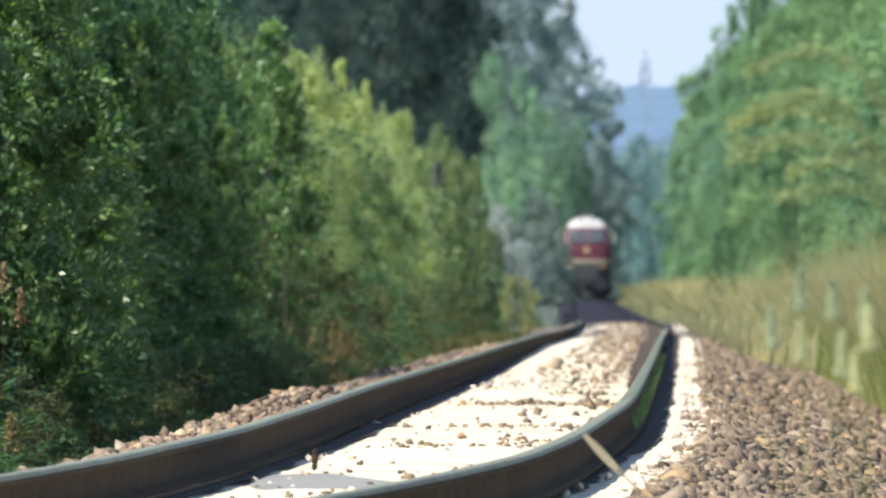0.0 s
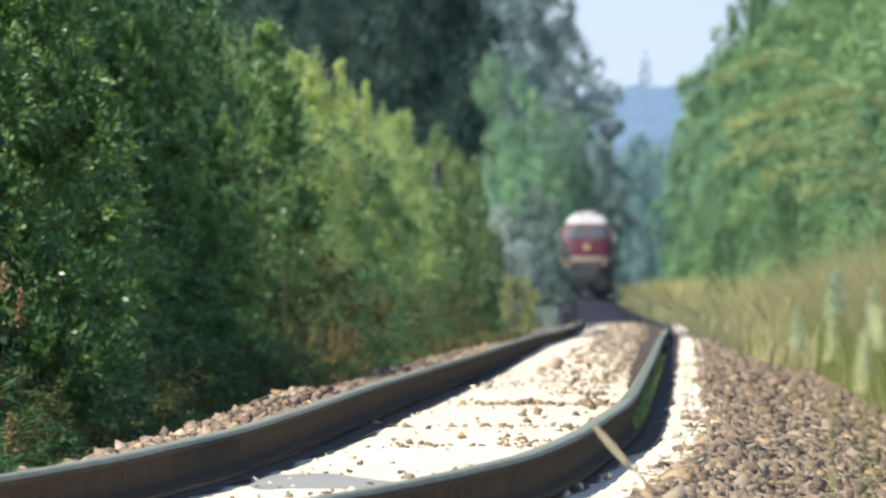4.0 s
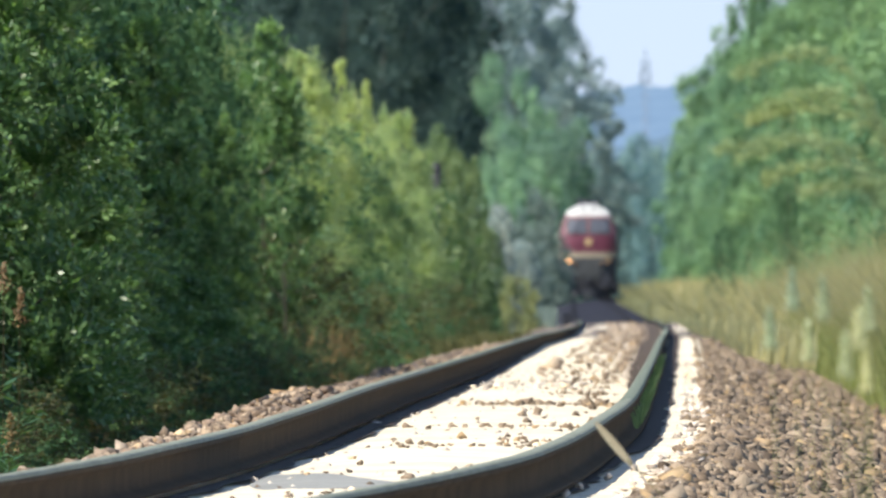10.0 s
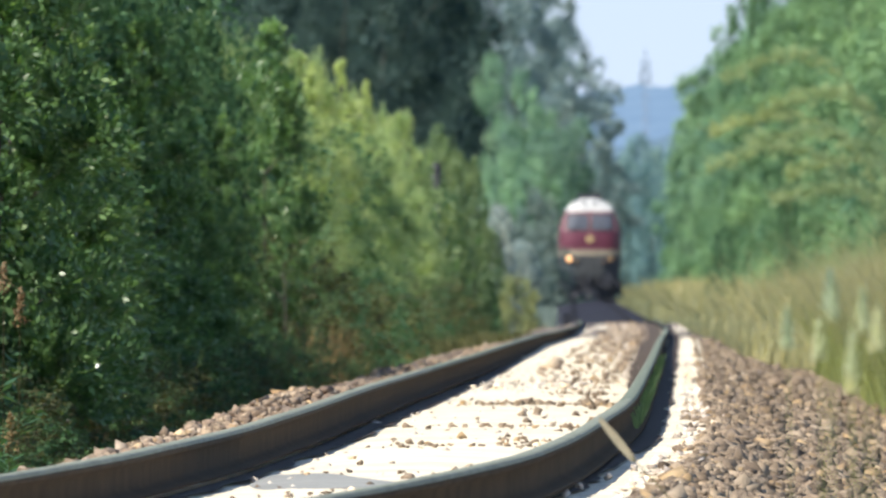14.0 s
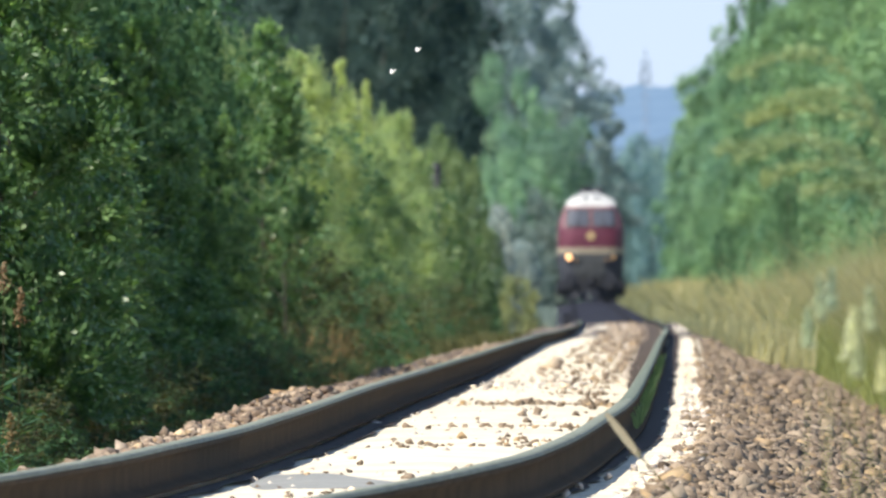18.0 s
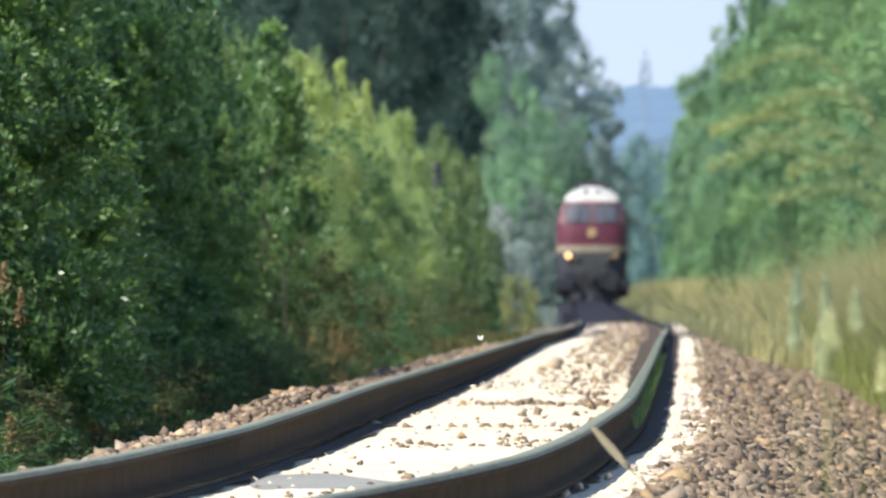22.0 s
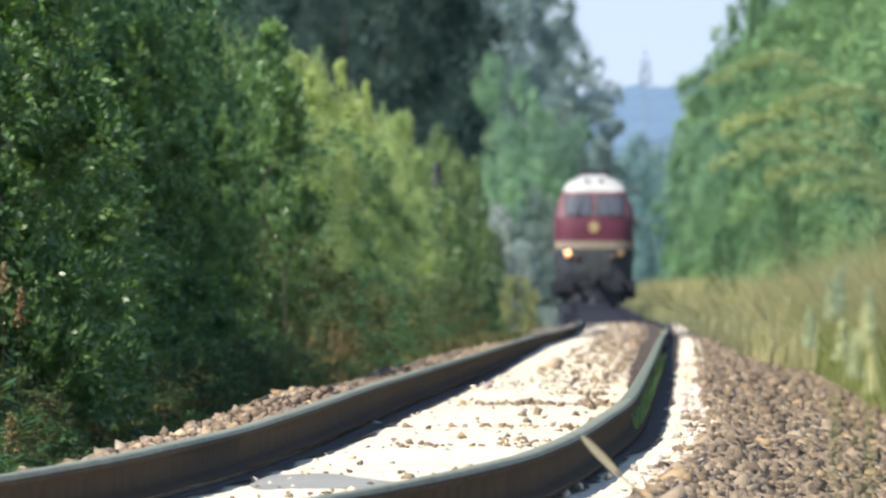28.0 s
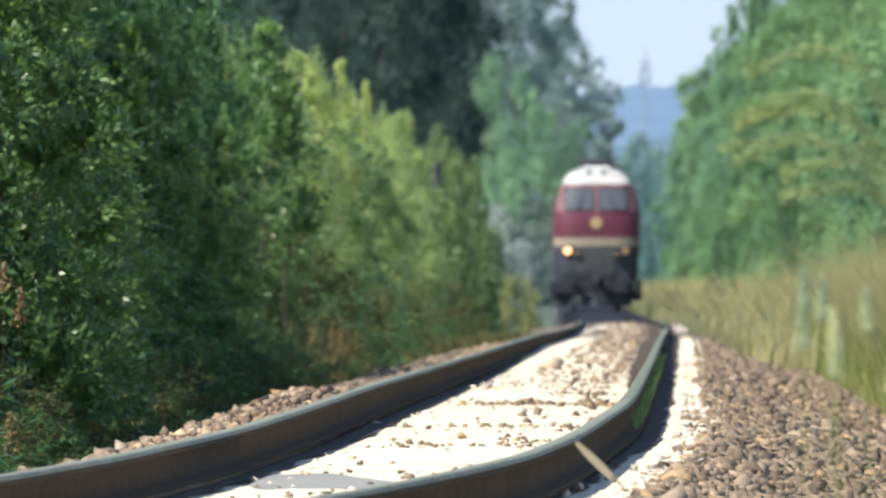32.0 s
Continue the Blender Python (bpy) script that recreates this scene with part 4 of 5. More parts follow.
def grass_band(name, seed, n, d0, d1, u0, u1, hgt, wid, mat, label, power=1.5, sink=.03, foot=None, lean=.35):
    rng = np.random.default_rng(seed)
    d = d0 + (d1 - d0) * rng.random(n) ** power
    u = u0 + (u1 - u0) * rng.random(n)
    h = hgt * (.55 + .6 * rng.random(n)) * (1 + .18 * np.sin(d / 3.1) + .15 * np.sin(d / 1.3 + u))
    v, f = blades(rng, track_x(d) + u, d, track_z(d) + (ground_level(u) if foot is None else foot) - sink, h, wid * (.7 + .6 * rng.random(n)) * (1 + d / 250), lean)
    tagged(new(name, np_mesh(name, v, f, mat)), label, "grass", kind="stuff")


grass_band("tall_grass", 31, 90000, 150, 420, 3.2, 7.5, 1.5, .0045, M_GRASS, "tall dry yellow-brown grass on the lineside bank", 1.2, lean=.8)
grass_band("tall_grass", 32, 30000, 330, 1300, 2.5, 8.5, 1.3, .016, M_GRASS, "tall dry yellow-brown grass on the lineside bank", 1.2, lean=.8)
grass_band("tall_grass", 33, 26000, 120, 420, 2.9, 7.5, 1.05, .006, M_GRASS_GREEN, "green grass among dry stems on the bank", 1.2, lean=.8)
grass_band("hedge_grass", 37, 420, 240, 259, -3.6, -3.0, .72, .010, M_STRAW, "dry straw stems at the foot of the hedge", 1.0)
grass_band("hedge_weeds", 45, 2000, 104, 232, -3.8, -3.1, .62, .007, M_TWIG, "dead brown stems at the hedge's foot", 1.0)
grass_band("hedge_grass", 38, 700, 262, 400, -4.0, -2.9, .35, .014, M_BROWNISH, "low weeds at the foot of the hedge", 1.2)
grass_band("hedge_grass", 39, 2600, 290, 400, -3.4, -1.5, .24, .014, M_BROWNISH, "low green weeds on the ballast shoulder", 1.2, .0, -.45)
grass_band("hedge_grass", 47, 4000, 505, 760, -3.6, -1.35, .4, .02, M_HAZY_BUSH, "haze-tinted blue-grey weeds beside the track", 1.0, .0, -.45)
grass_band("bank_grass", 40, 7000, 270, 1200, 1.75, 2.8, .5, .02, M_GRASS, "low dry grass on the ballast shoulder", 1.2, .0, -.5)
# blades added for the green that a mirage throws beside the rail
grass_band("rail_weeds", 36, 2000, 103, 190, .788, .806, .12, .007, M_RAIL_GREEN, "green blades along the rail's foot in place of a mirage", 1.0, .0, -.2)


# ---- locomotive ----
LEVEL_W = [(.95, 1.35), (1.24, 1.39), (1.84, 1.41), (2.17, 1.41), (2.9, 1.41), (3.3, 1.385), (3.7, 1.32), (4.17, 1.13), (4.33, 1.08), (4.48, .95), (4.6, .78), (4.69, .55), (4.75, .12)]
NOSE_Y = [(.95, .10), (1.24, .03), (1.84, 0), (2.17, 0), (2.9, .02), (3.25, .08), (3.67, .26), (4.17, .52), (4.33, .75), (4.48, 1.1), (4.6, 1.5), (4.69, 1.9), (4.75, 2.4)]
LENGTH = 20.6


def half_width(z):
    return float(np.interp(z, *np.array(LEVEL_W).T))


def nose(z):
    return float(np.interp(z, *np.array(NOSE_Y).T))


def skin(x, z, out=0.0):
    """A place on the front of the body."""
    w = half_width(z)
    return Vector((x, nose(z) + .42 * min(1, abs(x) / w) ** 5 - out, z))


def ring(z):
    w, y0 = half_width(z), nose(z)
    front = [(w * k, y0 + .42 * abs(k) ** 5) for k in (-1, -.95, -.88, -.75, -.5, -.25, 0, .25, .5, .75, .88, .95, 1)]
    return [(x, y, z) for x, y in front] + [(x, LENGTH - y, z) for x, y in reversed(front)]


def band(name, zs, mat, parent, label="", top=False):
    v = np.array([ring(z) for z in zs]).reshape(-1, 3)
    n = 26
    ob = new(name, np_mesh(name, v, grid_faces(len(zs), n, True), mat, False))
    ob.parent = parent
    if label:
        tagged(ob, label)
    return ob


def panel(x0, x1, z0, z1, out, nx=6, nz=4, thick=.02):
    """A curved plate on the front."""
    bm = bmesh.new()
    g = [[[bm.verts.new(skin(x0 + (x1 - x0) * i / nx, z0 + (z1 - z0) * j / nz, out - k * thick)) for i in range(nx + 1)] for j in range(nz + 1)] for k in (0, 1)]
    for j in range(nz):
        for i in range(nx):
            bm.faces.new((g[0][j][i], g[0][j][i + 1], g[0][j + 1][i + 1], g[0][j + 1][i]))
    for j in range(nz):
        for i in (0, nx):
            bm.faces.new((g[0][j][i], g[0][j + 1][i], g[1][j + 1][i], g[1][j][i]))
    for i in range(nx):
        for j in (0, nz):
            bm.faces.new((g[0][j][i], g[0][j][i + 1], g[1][j][i + 1], g[1][j][i]))
    return bm


def disc(r, depth, n=24, bevel=.01):
    """A round plate facing -y."""
    bm = bmesh.new()
    rod(bm, (0, depth, 0), (0, bevel, 0), r, r, n)
    rod(bm, (0, bevel, 0), (0, 0, 0), r, r - bevel, n)
    return bm


def locomotive():
    loco = empty("locomotive")
    tagged(loco, "dark red diesel locomotive with cream stripe and pale roof", "locomotive")
    body = band("body", [2.38, 2.55, 2.75, 2.95, 3.1, 3.24], M_MAROON, loco, "dark red painted body")
    band("window_band", [3.24, 3.35, 3.5, 3.7, 3.95, 4.17], M_RED_PALED, loco, "red paint round the windows, paled by painted haze")
    part("front_plate", panel(-.72, .6, 1.02, 2.04, .015), M_GREYPLATE, loco, "dusty grey front plate")
    band("stripe", [2.1, 2.24, 2.38], M_CREAM, loco, "cream stripe round the body")
    band("lower_body", [.95, 1.08, 1.24, 1.5, 1.84, 2.1], M_DARKGREY, loco, "sooty dark grey lower body")
    band("roof", [4.17, 4.26, 4.33, 4.41, 4.48, 4.55, 4.6, 4.65, 4.69, 4.72, 4.75], M_ROOF, loco, "pale grey rounded roof")
    for s in (-1, 1):
        a, b = sorted((s * .11, s * 1.02))
        fr = part("windscreen_frame", panel(a - .05, b + .05, 3.28, 4.05, .025), M_RUBBER, loco)
        part("windscreen", panel(a, b, 3.33, 4.0, .034), M_GLASS, fr, "dark windscreen pane")
        bm = bmesh.new()
        p0, p1 = skin(s * .62, 3.31, .07), skin(s * .40, 3.87, .06)
        rod(bm, p0, p1, .014)
        rod(bm, skin(s * .62, 3.27, 0), p0, .02)
        part("wiper", bm, M_RUBBER, loco)
        for lx, lz, r, mat, word in ((.96, 1.95, .12, M_LAMP if s < 0 else M_LENS, "lit warm headlamp" if s < 0 else "unlit amber headlamp"),
                                     (.66, 1.83, .06, M_LENS, "small tail lamp")):
            p = skin(s * lx, lz, .09)
            h = part("lamp_housing", disc(r + .05, .2), M_DARKGREY, loco)
            h.location = p
            le = part("lens", disc(r, .05), mat, h, word)
            le.location = (0, -.03, 0)
        # side windows, door, grilles
        for y, ln in ((1.35, .75),):
            bm = bmesh.new()
            box(bm, -.02, .02, 0, ln, 0, .62, .012)
            w = part("side_window", bm, M_GLASS, loco)
            w.location = (s * (half_width(3.45) + .005), y, 3.17)
        bm = bmesh.new()
        box(bm, -.025, .025, 0, .7, 0, 1.75, .015)
        dr = part("cab_door", bm, M_MAROON, loco)
        dr.location = (s * 1.41, 2.35, 1.75)
        bm = bmesh.new()
        rod(bm, (s * .06, -.06, .1), (s * .06, -.06, 1.5), .016)
        part("handrail", bm, M_STEEL, dr)
        for k in range(5):
            bm = bmesh.new()
            box(bm, -.02, .02, 0, 1.5, 0, .7, .01)
            for j in range(8):
                box(bm, -.035, .035, .03, 1.47, .05 + j * .08, .075 + j * .08)
            g = part("louvre_panel", bm, M_DARKGREY, loco)
            g.location = (s * 1.405, 4.2 + k * 2.5, 2.6)
        # buffer
        bf = empty("buffer")
        bf.parent = loco
        bf.location = (s * .875, 0, 1.03)
        bm = bmesh.new()
        rod(bm, (0, .15, 0), (0, -.28, 0), .11, .10, 16)
        part("sleeve", bm, M_BLACK, bf)
        hd = part("buffer_head", disc(.25, .05), M_BLACK, bf, "greasy black buffer head")
        hd.location = (0, -.42, 0)
        bm = bmesh.new()
        rod(bm, (0, -.2, 0), (0, -.40, 0), .07, .07, 12)
        part("plunger", bm, M_STEEL, bf)
        # steps and pipes
        for z in (.35, .62):
            bm = bmesh.new()
            box(bm, -.22, .22, -.12, .15, -.02, .02, .006)
            st = part("step", bm, M_BLACK, loco)
            st.location = (s * 1.25, .28, z)
        bm = bmesh.new()
        box(bm, s * 1.25 - .25, s * 1.25 + .25, .40, .46, .3, .95, .01)
        part("step_plate", bm, M_BLACK, loco)
        bm = bmesh.new()
        pts = [Vector((s * (.3 + .02 * i), -.05 - .16 * math.sin(i / 6 * 3.14), 1.0 - .09 * i)) for i in range(7)]
        for p, q in zip(pts, pts[1:]):
            rod(bm, p, q, .03, n=8)
        part("brake_hose", bm, M_RUBBER, loco)
        for lx in (.25,):
            bm = bmesh.new()
            rod(bm, (s * lx, 1.3, 4.52), (s * lx, 1.05, 4.56), .03, .10, 12)
            part("horn", bm, M_STEEL, loco)
    bm = bmesh.new()
    box(bm, -1.42, 1.42, .05, .45, .55, .95, .02)
    part("buffer_beam", bm, M_BLACK, loco)
    bm = bmesh.new()
    box(bm, -.12, .12, -.3, .1, .96, 1.1, .02)
    rod(bm, (0, -.3, 1.02), (0, -.42, .85), .04)
    rod(bm, (0, -.42, .85), (0, -.32, .6), .035)
    part("coupling_hook", bm, M_BLACK, loco)
    for s in (-1, 1):
        bm = bmesh.new()
        vs = [bm.verts.new(p) for p in ((s * .02, -.15, .12), (s * 1.15, .3, .12), (s * 1.2, .3, .56), (s * .02, -.02, .56))]
        ws = [bm.verts.new(v.co + Vector((0, .05, 0))) for v in vs]
        bm.faces.new(vs), bm.faces.new(ws[::-1])
        for i in range(4):
            bm.faces.new((vs[i], ws[i], ws[(i + 1) % 4], vs[(i + 1) % 4]))
        part("rail_guard", bm, M_BLACK, loco)
    em = part("emblem", disc(.2, .05, 28), M_BRASS, loco, "pale yellow round emblem")
    em.location = skin(0, 2.88, .04)
    for y, ln, w in ((3.2, 1.8, .9), (8.0, 3.2, 1.0), (14.5, 1.6, .9)):
        bm = bmesh.new()
        box(bm, -w / 2, w / 2, y, y + ln, 4.66, 4.79, .03)
        part("roof_hatch", bm, M_ROOF, loco)
    # an added black block stands in for the dark smoke plume
    bm = bmesh.new()
    box(bm, -.55, .55, 6.4, 7.6, 4.68, 5.02, .06)
    part("exhaust", bm, M_BLACK, loco, "black block in place of exhaust smoke")
    bm = bmesh.new()
    box(bm, -1.3, 1.3, 7.6, 13.0, .35, .92, .06)
    part("fuel_tank", bm, M_BLACK, loco)
    for y0 in (1.9, 14.6):
        bg = empty("bogie")
        bg.parent = loco
        bg.location = (0, y0, 0)
        for s in (-1, 1):
            bm = bmesh.new()
            box(bm, s * 1.08 - .07, s * 1.08 + .07, -.4, 4.5, .5, .82, .03)
            part("side_frame", bm, M_BLACK, bg)
        for k in range(3):
            ws = part("wheelset", bmesh_wheelset(), M_BLACK, bg)
            ws.location = (0, .2 + k * 1.85, .525)
    return loco


def bmesh_wheelset():
    bm = bmesh.new()
    rod(bm, (-.95, 0, 0), (.95, 0, 0), .09, n=10)
    for s in (-1, 1):
        rod(bm, (s * .69, 0, 0), (s * .82, 0, 0), .525, .515, 28)
        rod(bm, (s * .66, 0, 0), (s * .69, 0, 0), .555, .55, 28)
    return bm


loco = locomotive()


def loco_pose(t):
    d = 1158.0 - 15.2 * t
    return pose(*on_track(d, 0, 0), 0, 0, -math.degrees(math.atan(float(track_slope(d)))))


# ---- near plants, out of focus, and small things ----
def ray_at(px, py, d):
    """A place d ahead in the direction px, py of the view."""
    return Vector(((px - 784) / F_LENS * d, d, EYE_Z + (502 - py) / F_LENS * d))


def post():
    d = 456.0
    p = ray_at(772, 288, d)
    foot = on_track(d, 0).z - .75
    ob = empty("lineside_post", pose(p.x, d, foot))
    tagged(ob, "weathered grey wooden post with a dark bracket in the hedge", "post")
    bm = bmesh.new()
    rod(bm, (0, 0, -.3), (0, 0, p.z - foot), .13, .11, 14)
    part("shaft", bm, M_POST, ob)
    bm = bmesh.new()
    rod(bm, (-.02, -.15, p.z - foot - .2), (.1, -.2, p.z - foot - .06), .035, n=8)
    rod(bm, (.1, -.2, p.z - foot - .06), (-.06, -.2, p.z - foot - .02), .03, n=8)
    rod(bm, (-.02, -.15, p.z - foot - .36), (.08, -.2, p.z - foot - .28), .035, n=8)
    part("bracket", bm, M_BLACK, ob, "black iron bracket")


post()


def marker():
    """A short dark marker post where the inner rail dips out of sight."""
    d = 405.0
    ob = empty("marker_post", pose(at(1004, d), d, on_track(d, 0).z - .32))
    tagged(ob, "short dark wooden marker post beside the rail", "post")
    bm = bmesh.new()
    box(bm, -.09, .09, -.07, .07, -.2, .44, .02)
    part("shaft", bm, M_BLACK, ob)
    bm = bmesh.new()
    box(bm, -.11, .11, -.09, .09, .44, .48, .015)
    part("cap", bm, M_BLACK, ob)


marker()


def dock(px, top, bottom, d, seed, husks=None):
    """A dock plant with a rust-red seed head."""
    rng = np.random.default_rng(seed)
    tip, low = ray_at(px, top, d), ray_at(px, bottom, d)
    u = tip.x - float(track_x(d))
    foot = float(track_z(d)) + float(np.interp(u, [q[0] for q in BED], [q[1] for q in BED])) - .05
    ob = empty("dock_plant", pose(tip.x, d, foot))
    tagged(ob, "dried dock plant with a rust-red seed head", "plant", "dock plants beside the hedge")
    h, h0 = tip.z - foot, low.z - foot
    bm = bmesh.new()
    rod(bm, (0, 0, -.05), (.01, 0, h), .002, .0012, 6)
    part("stem", bm, M_TWIG, ob)
    n = 120
    t = rng.random(n)
    pos = np.stack([.022 * rng.normal(size=n) * (1.1 - t) + .01, .02 * rng.normal(size=n), h0 + (h - h0) * t], -1)
    v, f = leaf_quads(pos, unit(rng.normal(size=(n, 3)) + [0, 0, .6]), unit(rng.normal(size=(n, 3))), np.full(n, .022), np.full(n, .014))
    hd = tagged(new("seed_head", np_mesh("seed_head", v, f, husks or M_DOCK)), kind="stuff")
    hd.parent = ob
    n = 14
    a = rng.random(n) * 6.28
    v, f = leaf_quads(np.stack([0 * a, 0 * a, .1 + .5 * rng.random(n) * h0], -1), unit(np.stack([np.cos(a), np.sin(a), .5 + 0 * a], -1)), unit(np.stack([-np.cos(a), -np.sin(a), 1.5 + 0 * a], -1)), np.full(n, .16), np.full(n, .04))
    lv = new("leaves", np_mesh("leaves", v, f, M_DARK_LEAF))
    lv.parent = ob


dock(4, 468, 520, 104, 1)
dock(32, 512, 578, 108, 3)
dock(14, 732, 800, 100, 5, M_STRAW)


def grey_patch():
    """A thin grey streak across the bed."""
    prof = np.array(BED)
    rows = []
    for k in range(30):
        t = k / 29
        u = -.56 + .72 * t
        mid = 86.0 - 4.5 * t ** .7
        half = 3.8 * math.sqrt(max(0.0, math.sin(math.pi * (.12 + .88 * t)))) * (1 - .6 * t) + .05
        for j in range(13):
            d = mid + half * (j - 6) / 6 * (1 + .15 * math.sin(7 * t + j))
            rows.append(on_track(d, u, float(np.interp(u, prof[:, 0], prof[:, 1])) + .012 * math.sin(math.pi * (j + .3) / 12.6)))
    ob = new("ash_streak", np_mesh("ash_streak", np.array([tuple(r) for r in rows]), grid_faces(30, 13), M_GREYSTREAK, True))
    ob.parent = ballast
    tagged(ob, "grey streak between the rails")


grey_patch()


def dry_stalk():
    """A pale stem leaning over the outer rail; it turns about its foot."""
    d = 62.0
    foot = Vector((1.13, d, -.53))
    ob = empty("dry_stalk", Matrix.Translation(foot))
    tagged(ob, "pale dry grass stalk leaning over the rail", "grass")
    bm = bmesh.new()
    rod(bm, (0, 0, 0), (-.82, 0, .004), .0022, .002, 6)
    part("stem", bm, M_BROWNISH, ob)
    v, f = [], []
    for i in range(9):
        t = i / 8
        w = .0125 * math.sin(math.pi * (.12 + .80 * t)) ** .6
        for s in (-1, 0, 1):
            v.append((-.80 - .17 * t, .004 * (1 - abs(s)), .002 + .010 * t + s * w))
    blade = new("blade", np_mesh("blade", v, grid_faces(9, 3), M_STALK))
    blade.parent = ob
    tagged(blade, "pale dry leaf blade")
    return ob, foot


stalk, STALK_FOOT = dry_stalk()


def flower(px, py, d, seed):
    """A white plume on a green stem that stands in the grass near the camera."""
    rng = np.random.default_rng(seed)
    top = ray_at(px, py, d)
    u = top.x - float(track_x(d))
    foot_z = float(track_z(d)) + float(ground_level(u)) - .03
    ob = empty("wild_flower", pose(top.x, d, foot_z))
    tagged(ob, "whitish flower plume on a thin green stem in the grass", "flower", "wild flowers on the bank")
    h = top.z - foot_z
    bm = bmesh.new()
    rod(bm, (0, 0, 0), (0, 0, h), .0018, .001, 6)
    part("stem", bm, M_GRASS_GREEN, ob)
    n = 360
    a, t = rng.random(n) * 6.28, rng.random(n)
    r = .014 * np.sqrt(rng.random(n)) * (1.15 - t)
    pos = np.stack([np.cos(a) * r, np.sin(a) * r, h - .045 + .085 * t], -1)
    v, f = leaf_quads(pos, unit(rng.normal(size=(n, 3))), unit(rng.normal(size=(n, 3)) + [0, 0, .8]), np.full(n, .008), np.full(n, .006))
    tagged(new("flower_head", np_mesh("flower_head", v, f, M_FLOWER)), "greenish white plume", kind="stuff").parent = ob
    return ob


FLOWERS = [flower(px, py, d, k) for k, (px, py, d) in enumerate(((1484, 525, 41), (1530, 580, 40), (1448, 510, 43), (1416, 578, 43), (1552, 545, 41), (1504, 625, 40), (1466, 598, 44), (1556, 655, 41)))]
grass_band("near_grass", 46, 80, 42, 49, 4.12, 4.7, 1.12, .003, M_GRASS_GREEN, "thin green grass stems near the camera", 1.0)


def panicle(px, py, d, span, drop, seed):
    """A grass stem that arches over from the side and ends in a loose panicle."""
    rng = np.random.default_rng(seed)
    top = ray_at(px, py, d)
    foot = Vector((top.x + span, d, float(track_z(d)) - .8))
    ob = empty("tall_grass_stem", Matrix.Translation(foot))
    tagged(ob, "tall bent grass stem with an olive seed panicle", "grass", "bent grass stems near the camera")
    h = top.z - foot.z
    pts = [Vector((-span * (k / 12) ** 3, 0, h * (1 - (1 - k / 12) ** 1.6))) for k in range(13)]
    for k in range(1, 5):
        pts.append(pts[12] + Vector((-.048 * k, 0, -drop * k * k)))
    bm = bmesh.new()
    for a, b in zip(pts, pts[1:]):
        rod(bm, a, b, .003, .0025, 5)
    part("stem", bm, M_PANICLE, ob)
    n = 300
    path = np.array([tuple(q) for q in pts[8:]])
    t = rng.random(n) * (len(path) - 1)
    i = t.astype(int)
    pos = path[i] + (path[np.minimum(i + 1, len(path) - 1)] - path[i]) * (t - i)[:, None] + rng.normal(size=(n, 3)) * .008
    v, f = leaf_quads(pos, unit(np.array([-1, 0, .2]) + .6 * rng.normal(size=(n, 3))), unit(rng.normal(size=(n, 3))), np.full(n, .026), np.full(n, .007))
    tagged(new("panicle", np_mesh("panicle", v, f, M_PANICLE)), kind="stuff").parent = ob
    return ob, foot


STEMS = [panicle(1440, 195, 47, .36, .0026, 1), panicle(1440, 95, 48, .3, .0034, 2), panicle(1515, 285, 49, .24, .0026, 4),
         panicle(1450, 240, 46, .34, .0016, 5), panicle(1490, 165, 47, .28, .0030, 6), panicle(1545, 330, 46, .2, .0012, 7), panicle(1425, 250, 48, .4, .0036, 8)]


def butterfly():
    ob = empty("butterfly")
    tagged(ob, "small white butterfly in flight", "butterfly", "white butterflies")
    bm = bmesh.new()
    rod(bm, (0, -.008, 0), (0, .008, 0), .0018, .0014, 8)
    part("body", bm, M_BLACK, ob)
    wings = []
    for s in (-1, 1):
        bm = bmesh.new()
        rim = [(0, .006), (.006, .016), (.017, .017), (.018, .008), (.013, .0), (.014, -.008), (.008, -.014), (.001, -.008)]
        for z in (0, .0006):
            bm.faces.new([bm.verts.new((s * x, y, z)) for x, y in rim])
        wings.append(part("wing", bm, M_WHITE, ob))
    return ob, wings


def insect():
    ob = empty("flying_insect")
    tagged(ob, "small red-brown insect in flight", "insect")
    bm = bmesh.new()
    for z, r in ((-.026, .011), (0, .0135), (.027, .010)):
        m = bmesh.ops.create_icosphere(bm, subdivisions=2, radius=r)
        bmesh.ops.transform(bm, matrix=Matrix.Translation((0, 0, z)) @ Matrix.Diagonal((1, 1, 1.7, 1)), verts=m["verts"])
    part("body", bm, M_RUST, ob, smooth=True)
    for s in (-1, 1):
        bm = bmesh.new()
        for y in (0, .0005):
            bm.faces.new([bm.verts.new((s * x, y + .004, z)) for x, z in ((.007, .007), (.028, .021), (.035, .007), (.025, -.010))])
        part("wing", bm, M_STONE_W, ob)
    return ob


INSECT = insect()
BUTTERFLIES = [butterfly(), butterfly(), butterfly()]


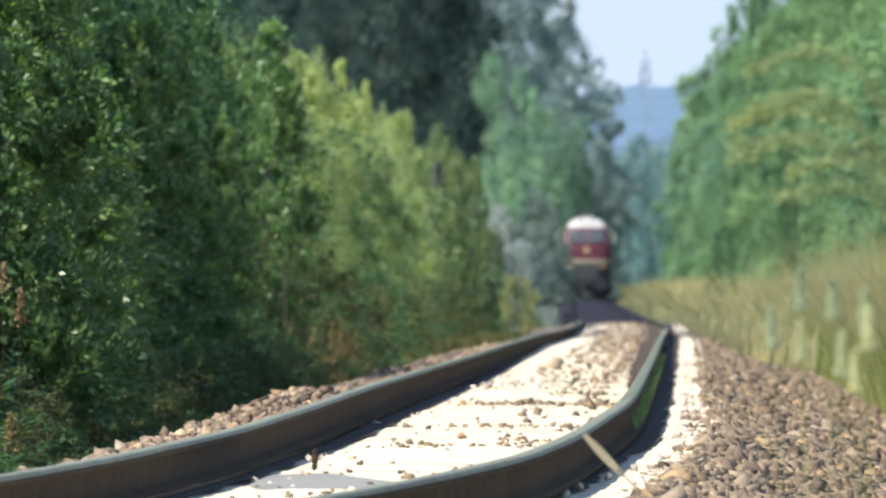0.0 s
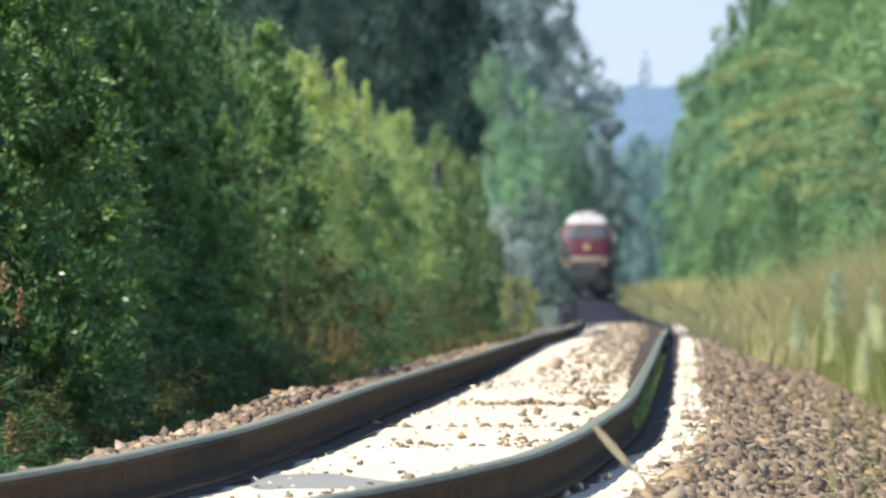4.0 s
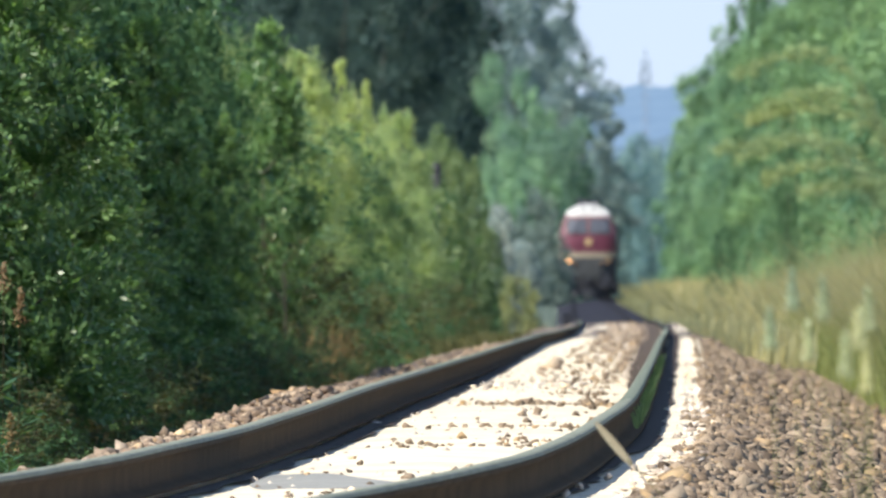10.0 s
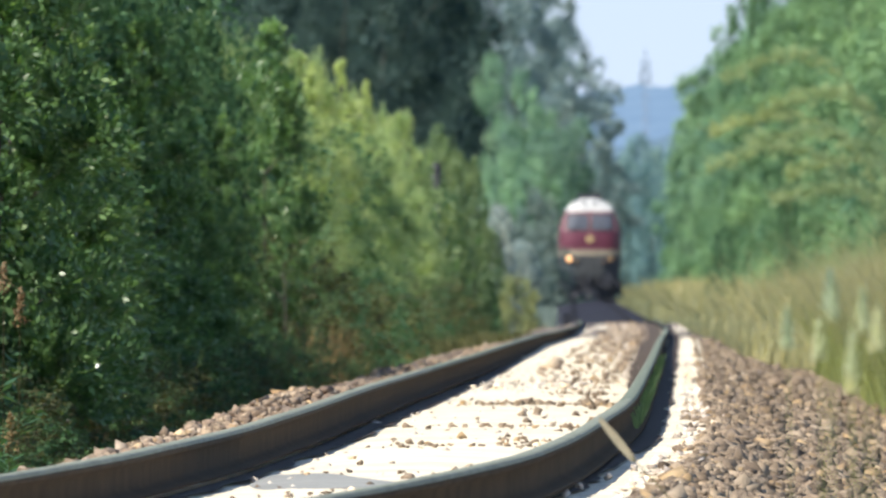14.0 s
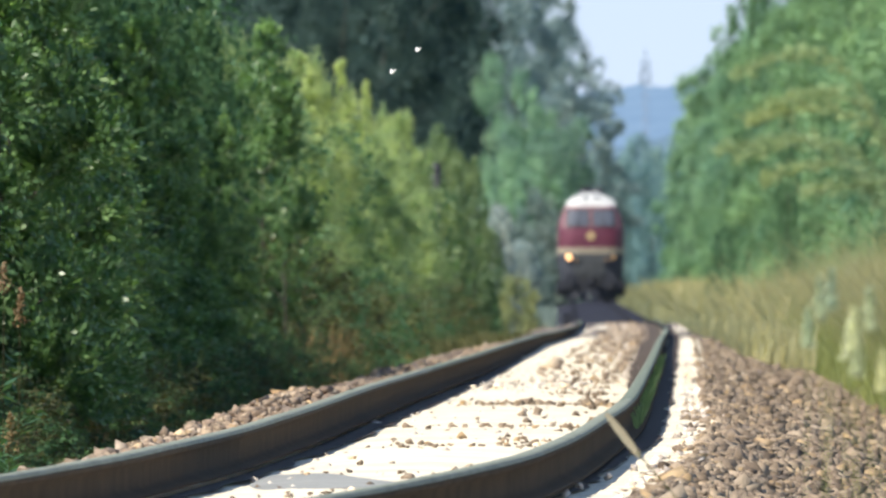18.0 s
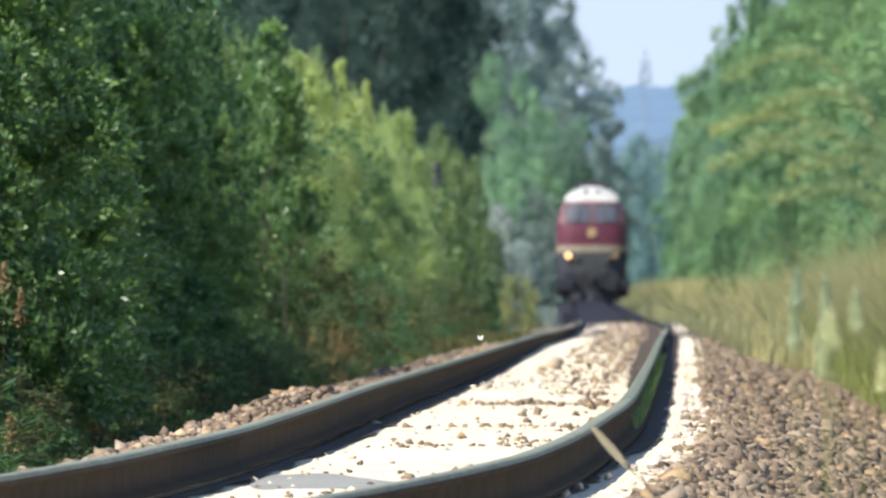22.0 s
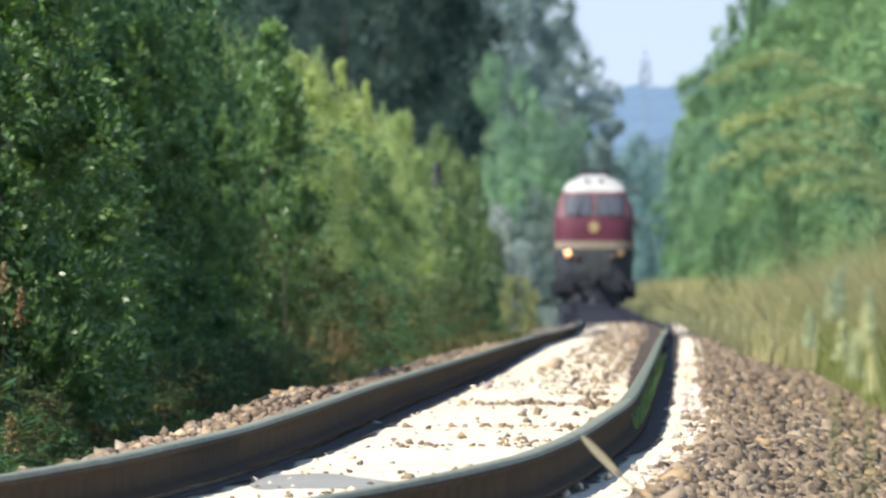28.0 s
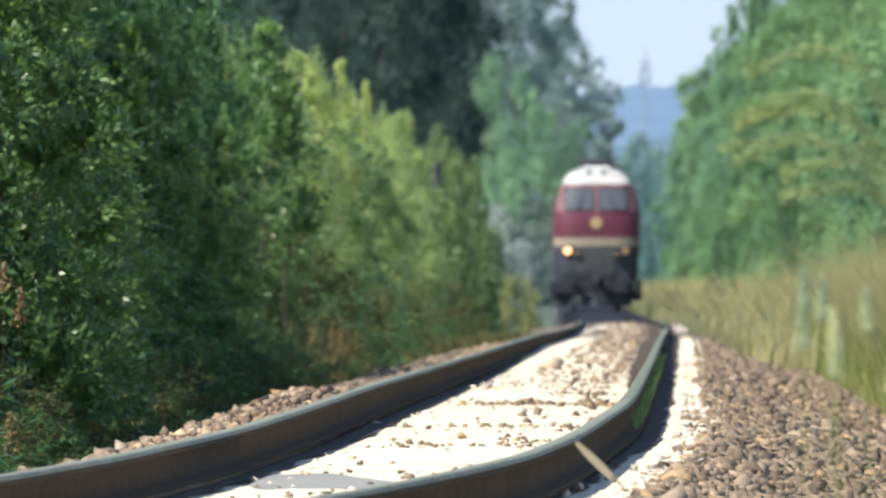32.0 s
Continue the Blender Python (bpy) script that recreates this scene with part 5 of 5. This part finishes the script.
def motions():
    walk(loco, [(t, loco_pose(t)) for t in (0, 4, 8, 12, 16, 20, 24, 28, 32)])
    lean = [(0, 43), (1, 45.5), (2, 47), (3, 48), (4.5, 43), (6, 38), (8, 46), (10, 46), (12, 45), (14, 47), (15.5, 46), (17, 48.5), (19, 48.5), (21, 48.5), (22, 45), (23, 41), (25, 40), (26.5, 43), (28, 42.5), (31, 45), (32, 41)]
    walk(stalk, [(t, Matrix.Translation(STALK_FOOT) @ pose(0, 0, 0, 0, a, 0)) for t, a in lean])
    for k, ob in enumerate(FLOWERS):
        at0 = ob.matrix_basis.copy()
        walk(ob, [(t, at0 @ pose(0, 0, 0, 0, -.5 + 2.4 * math.sin(t * .9 + k * .7) * math.cos(t * .37 + k), 0)) for t in range(33)])
    # the bushes sway a little in the breeze
    for k, (ob, foot, turn) in enumerate(SWAYING):
        walk(ob, [(t, Matrix.Translation(foot) @ pose(0, 0, 0, .25 * math.sin(t * 1.3 + k), .35 * math.sin(t * .9 + k * 1.7), 0) @ pose(0, 0, 0, 0, 0, turn)) for t in range(33)])
    for k, (ob, foot) in enumerate(STEMS):
        walk(ob, [(t, Matrix.Translation(foot) @ pose(0, 0, 0, 0, 1.3 * math.sin(t * .8 + k * 1.1), 0)) for t in range(33)])
    way = [(0, 557, 813), (.1, 722, 805), (.3, 1000, 832), (.5, 925, 850), (1.0, 1104, 716), (1.1, 1187, 692), (1.6, 1700, 600), (3, 1760, 590), (32, 1760, 590)]
    walk(INSECT, [(t, Matrix.Translation(ray_at(x, y, 78)) @ pose(0, 0, 0, 0, 8 * math.sin(t * 5), 0)) for t, x, y in way])
    # the butterflies' ways across the view
    one = [(0, 1750, 320), (16, 1720, 330), (16.5, 1600, 315), (17, 1365, 275), (17.5, 1079, 202), (18, 695, 129), (18.5, 497, 89), (19, 610, 130), (19.5, 520, 200), (20, 456, 287), (20.5, 606, 408),
           (21, 776, 561), (21.5, 900, 610), (22, 850, 600), (22.5, 784, 570), (22.7, 630, 533), (23, 408, 553), (23.5, 545, 594), (24, 857, 545), (24.5, 1103, 501), (25, 1188, 505), (26, 1450, 470), (27, 1740, 450), (32, 1750, 440)]
    two = [(0, 1760, 500), (12, 1740, 510), (12.5, 1560, 520), (13, 1163, 549), (13.5, 703, 590), (14, 174, 650), (14.5, -160, 690), (15, -200, 690), (32, -200, 680)]
    three = [(0, 1790, 330), (16, 1760, 340), (16.5, 1640, 330), (17, 1398, 292), (17.25, 1317, 278), (17.5, 1115, 215), (17.75, 937, 146), (18, 740, 90), (18.5, 520, -60), (19, 400, -200), (32, 380, -220)]
    for (ob, wings), way in zip(BUTTERFLIES, (one, two, three)):
        walk(ob, [(t, Matrix.Translation(ray_at(x, y, 98)) @ pose(0, 0, 0, 35, 0, 40 * math.sin(t * 3))) for t, x, y in way])
        for s, w in zip((-1, 1), wings):
            walk(w, [(t / 4, pose(0, 0, 0, 0, s * (-35 + 30 * (t % 2)), 0)) for t in range(129)])


motions()
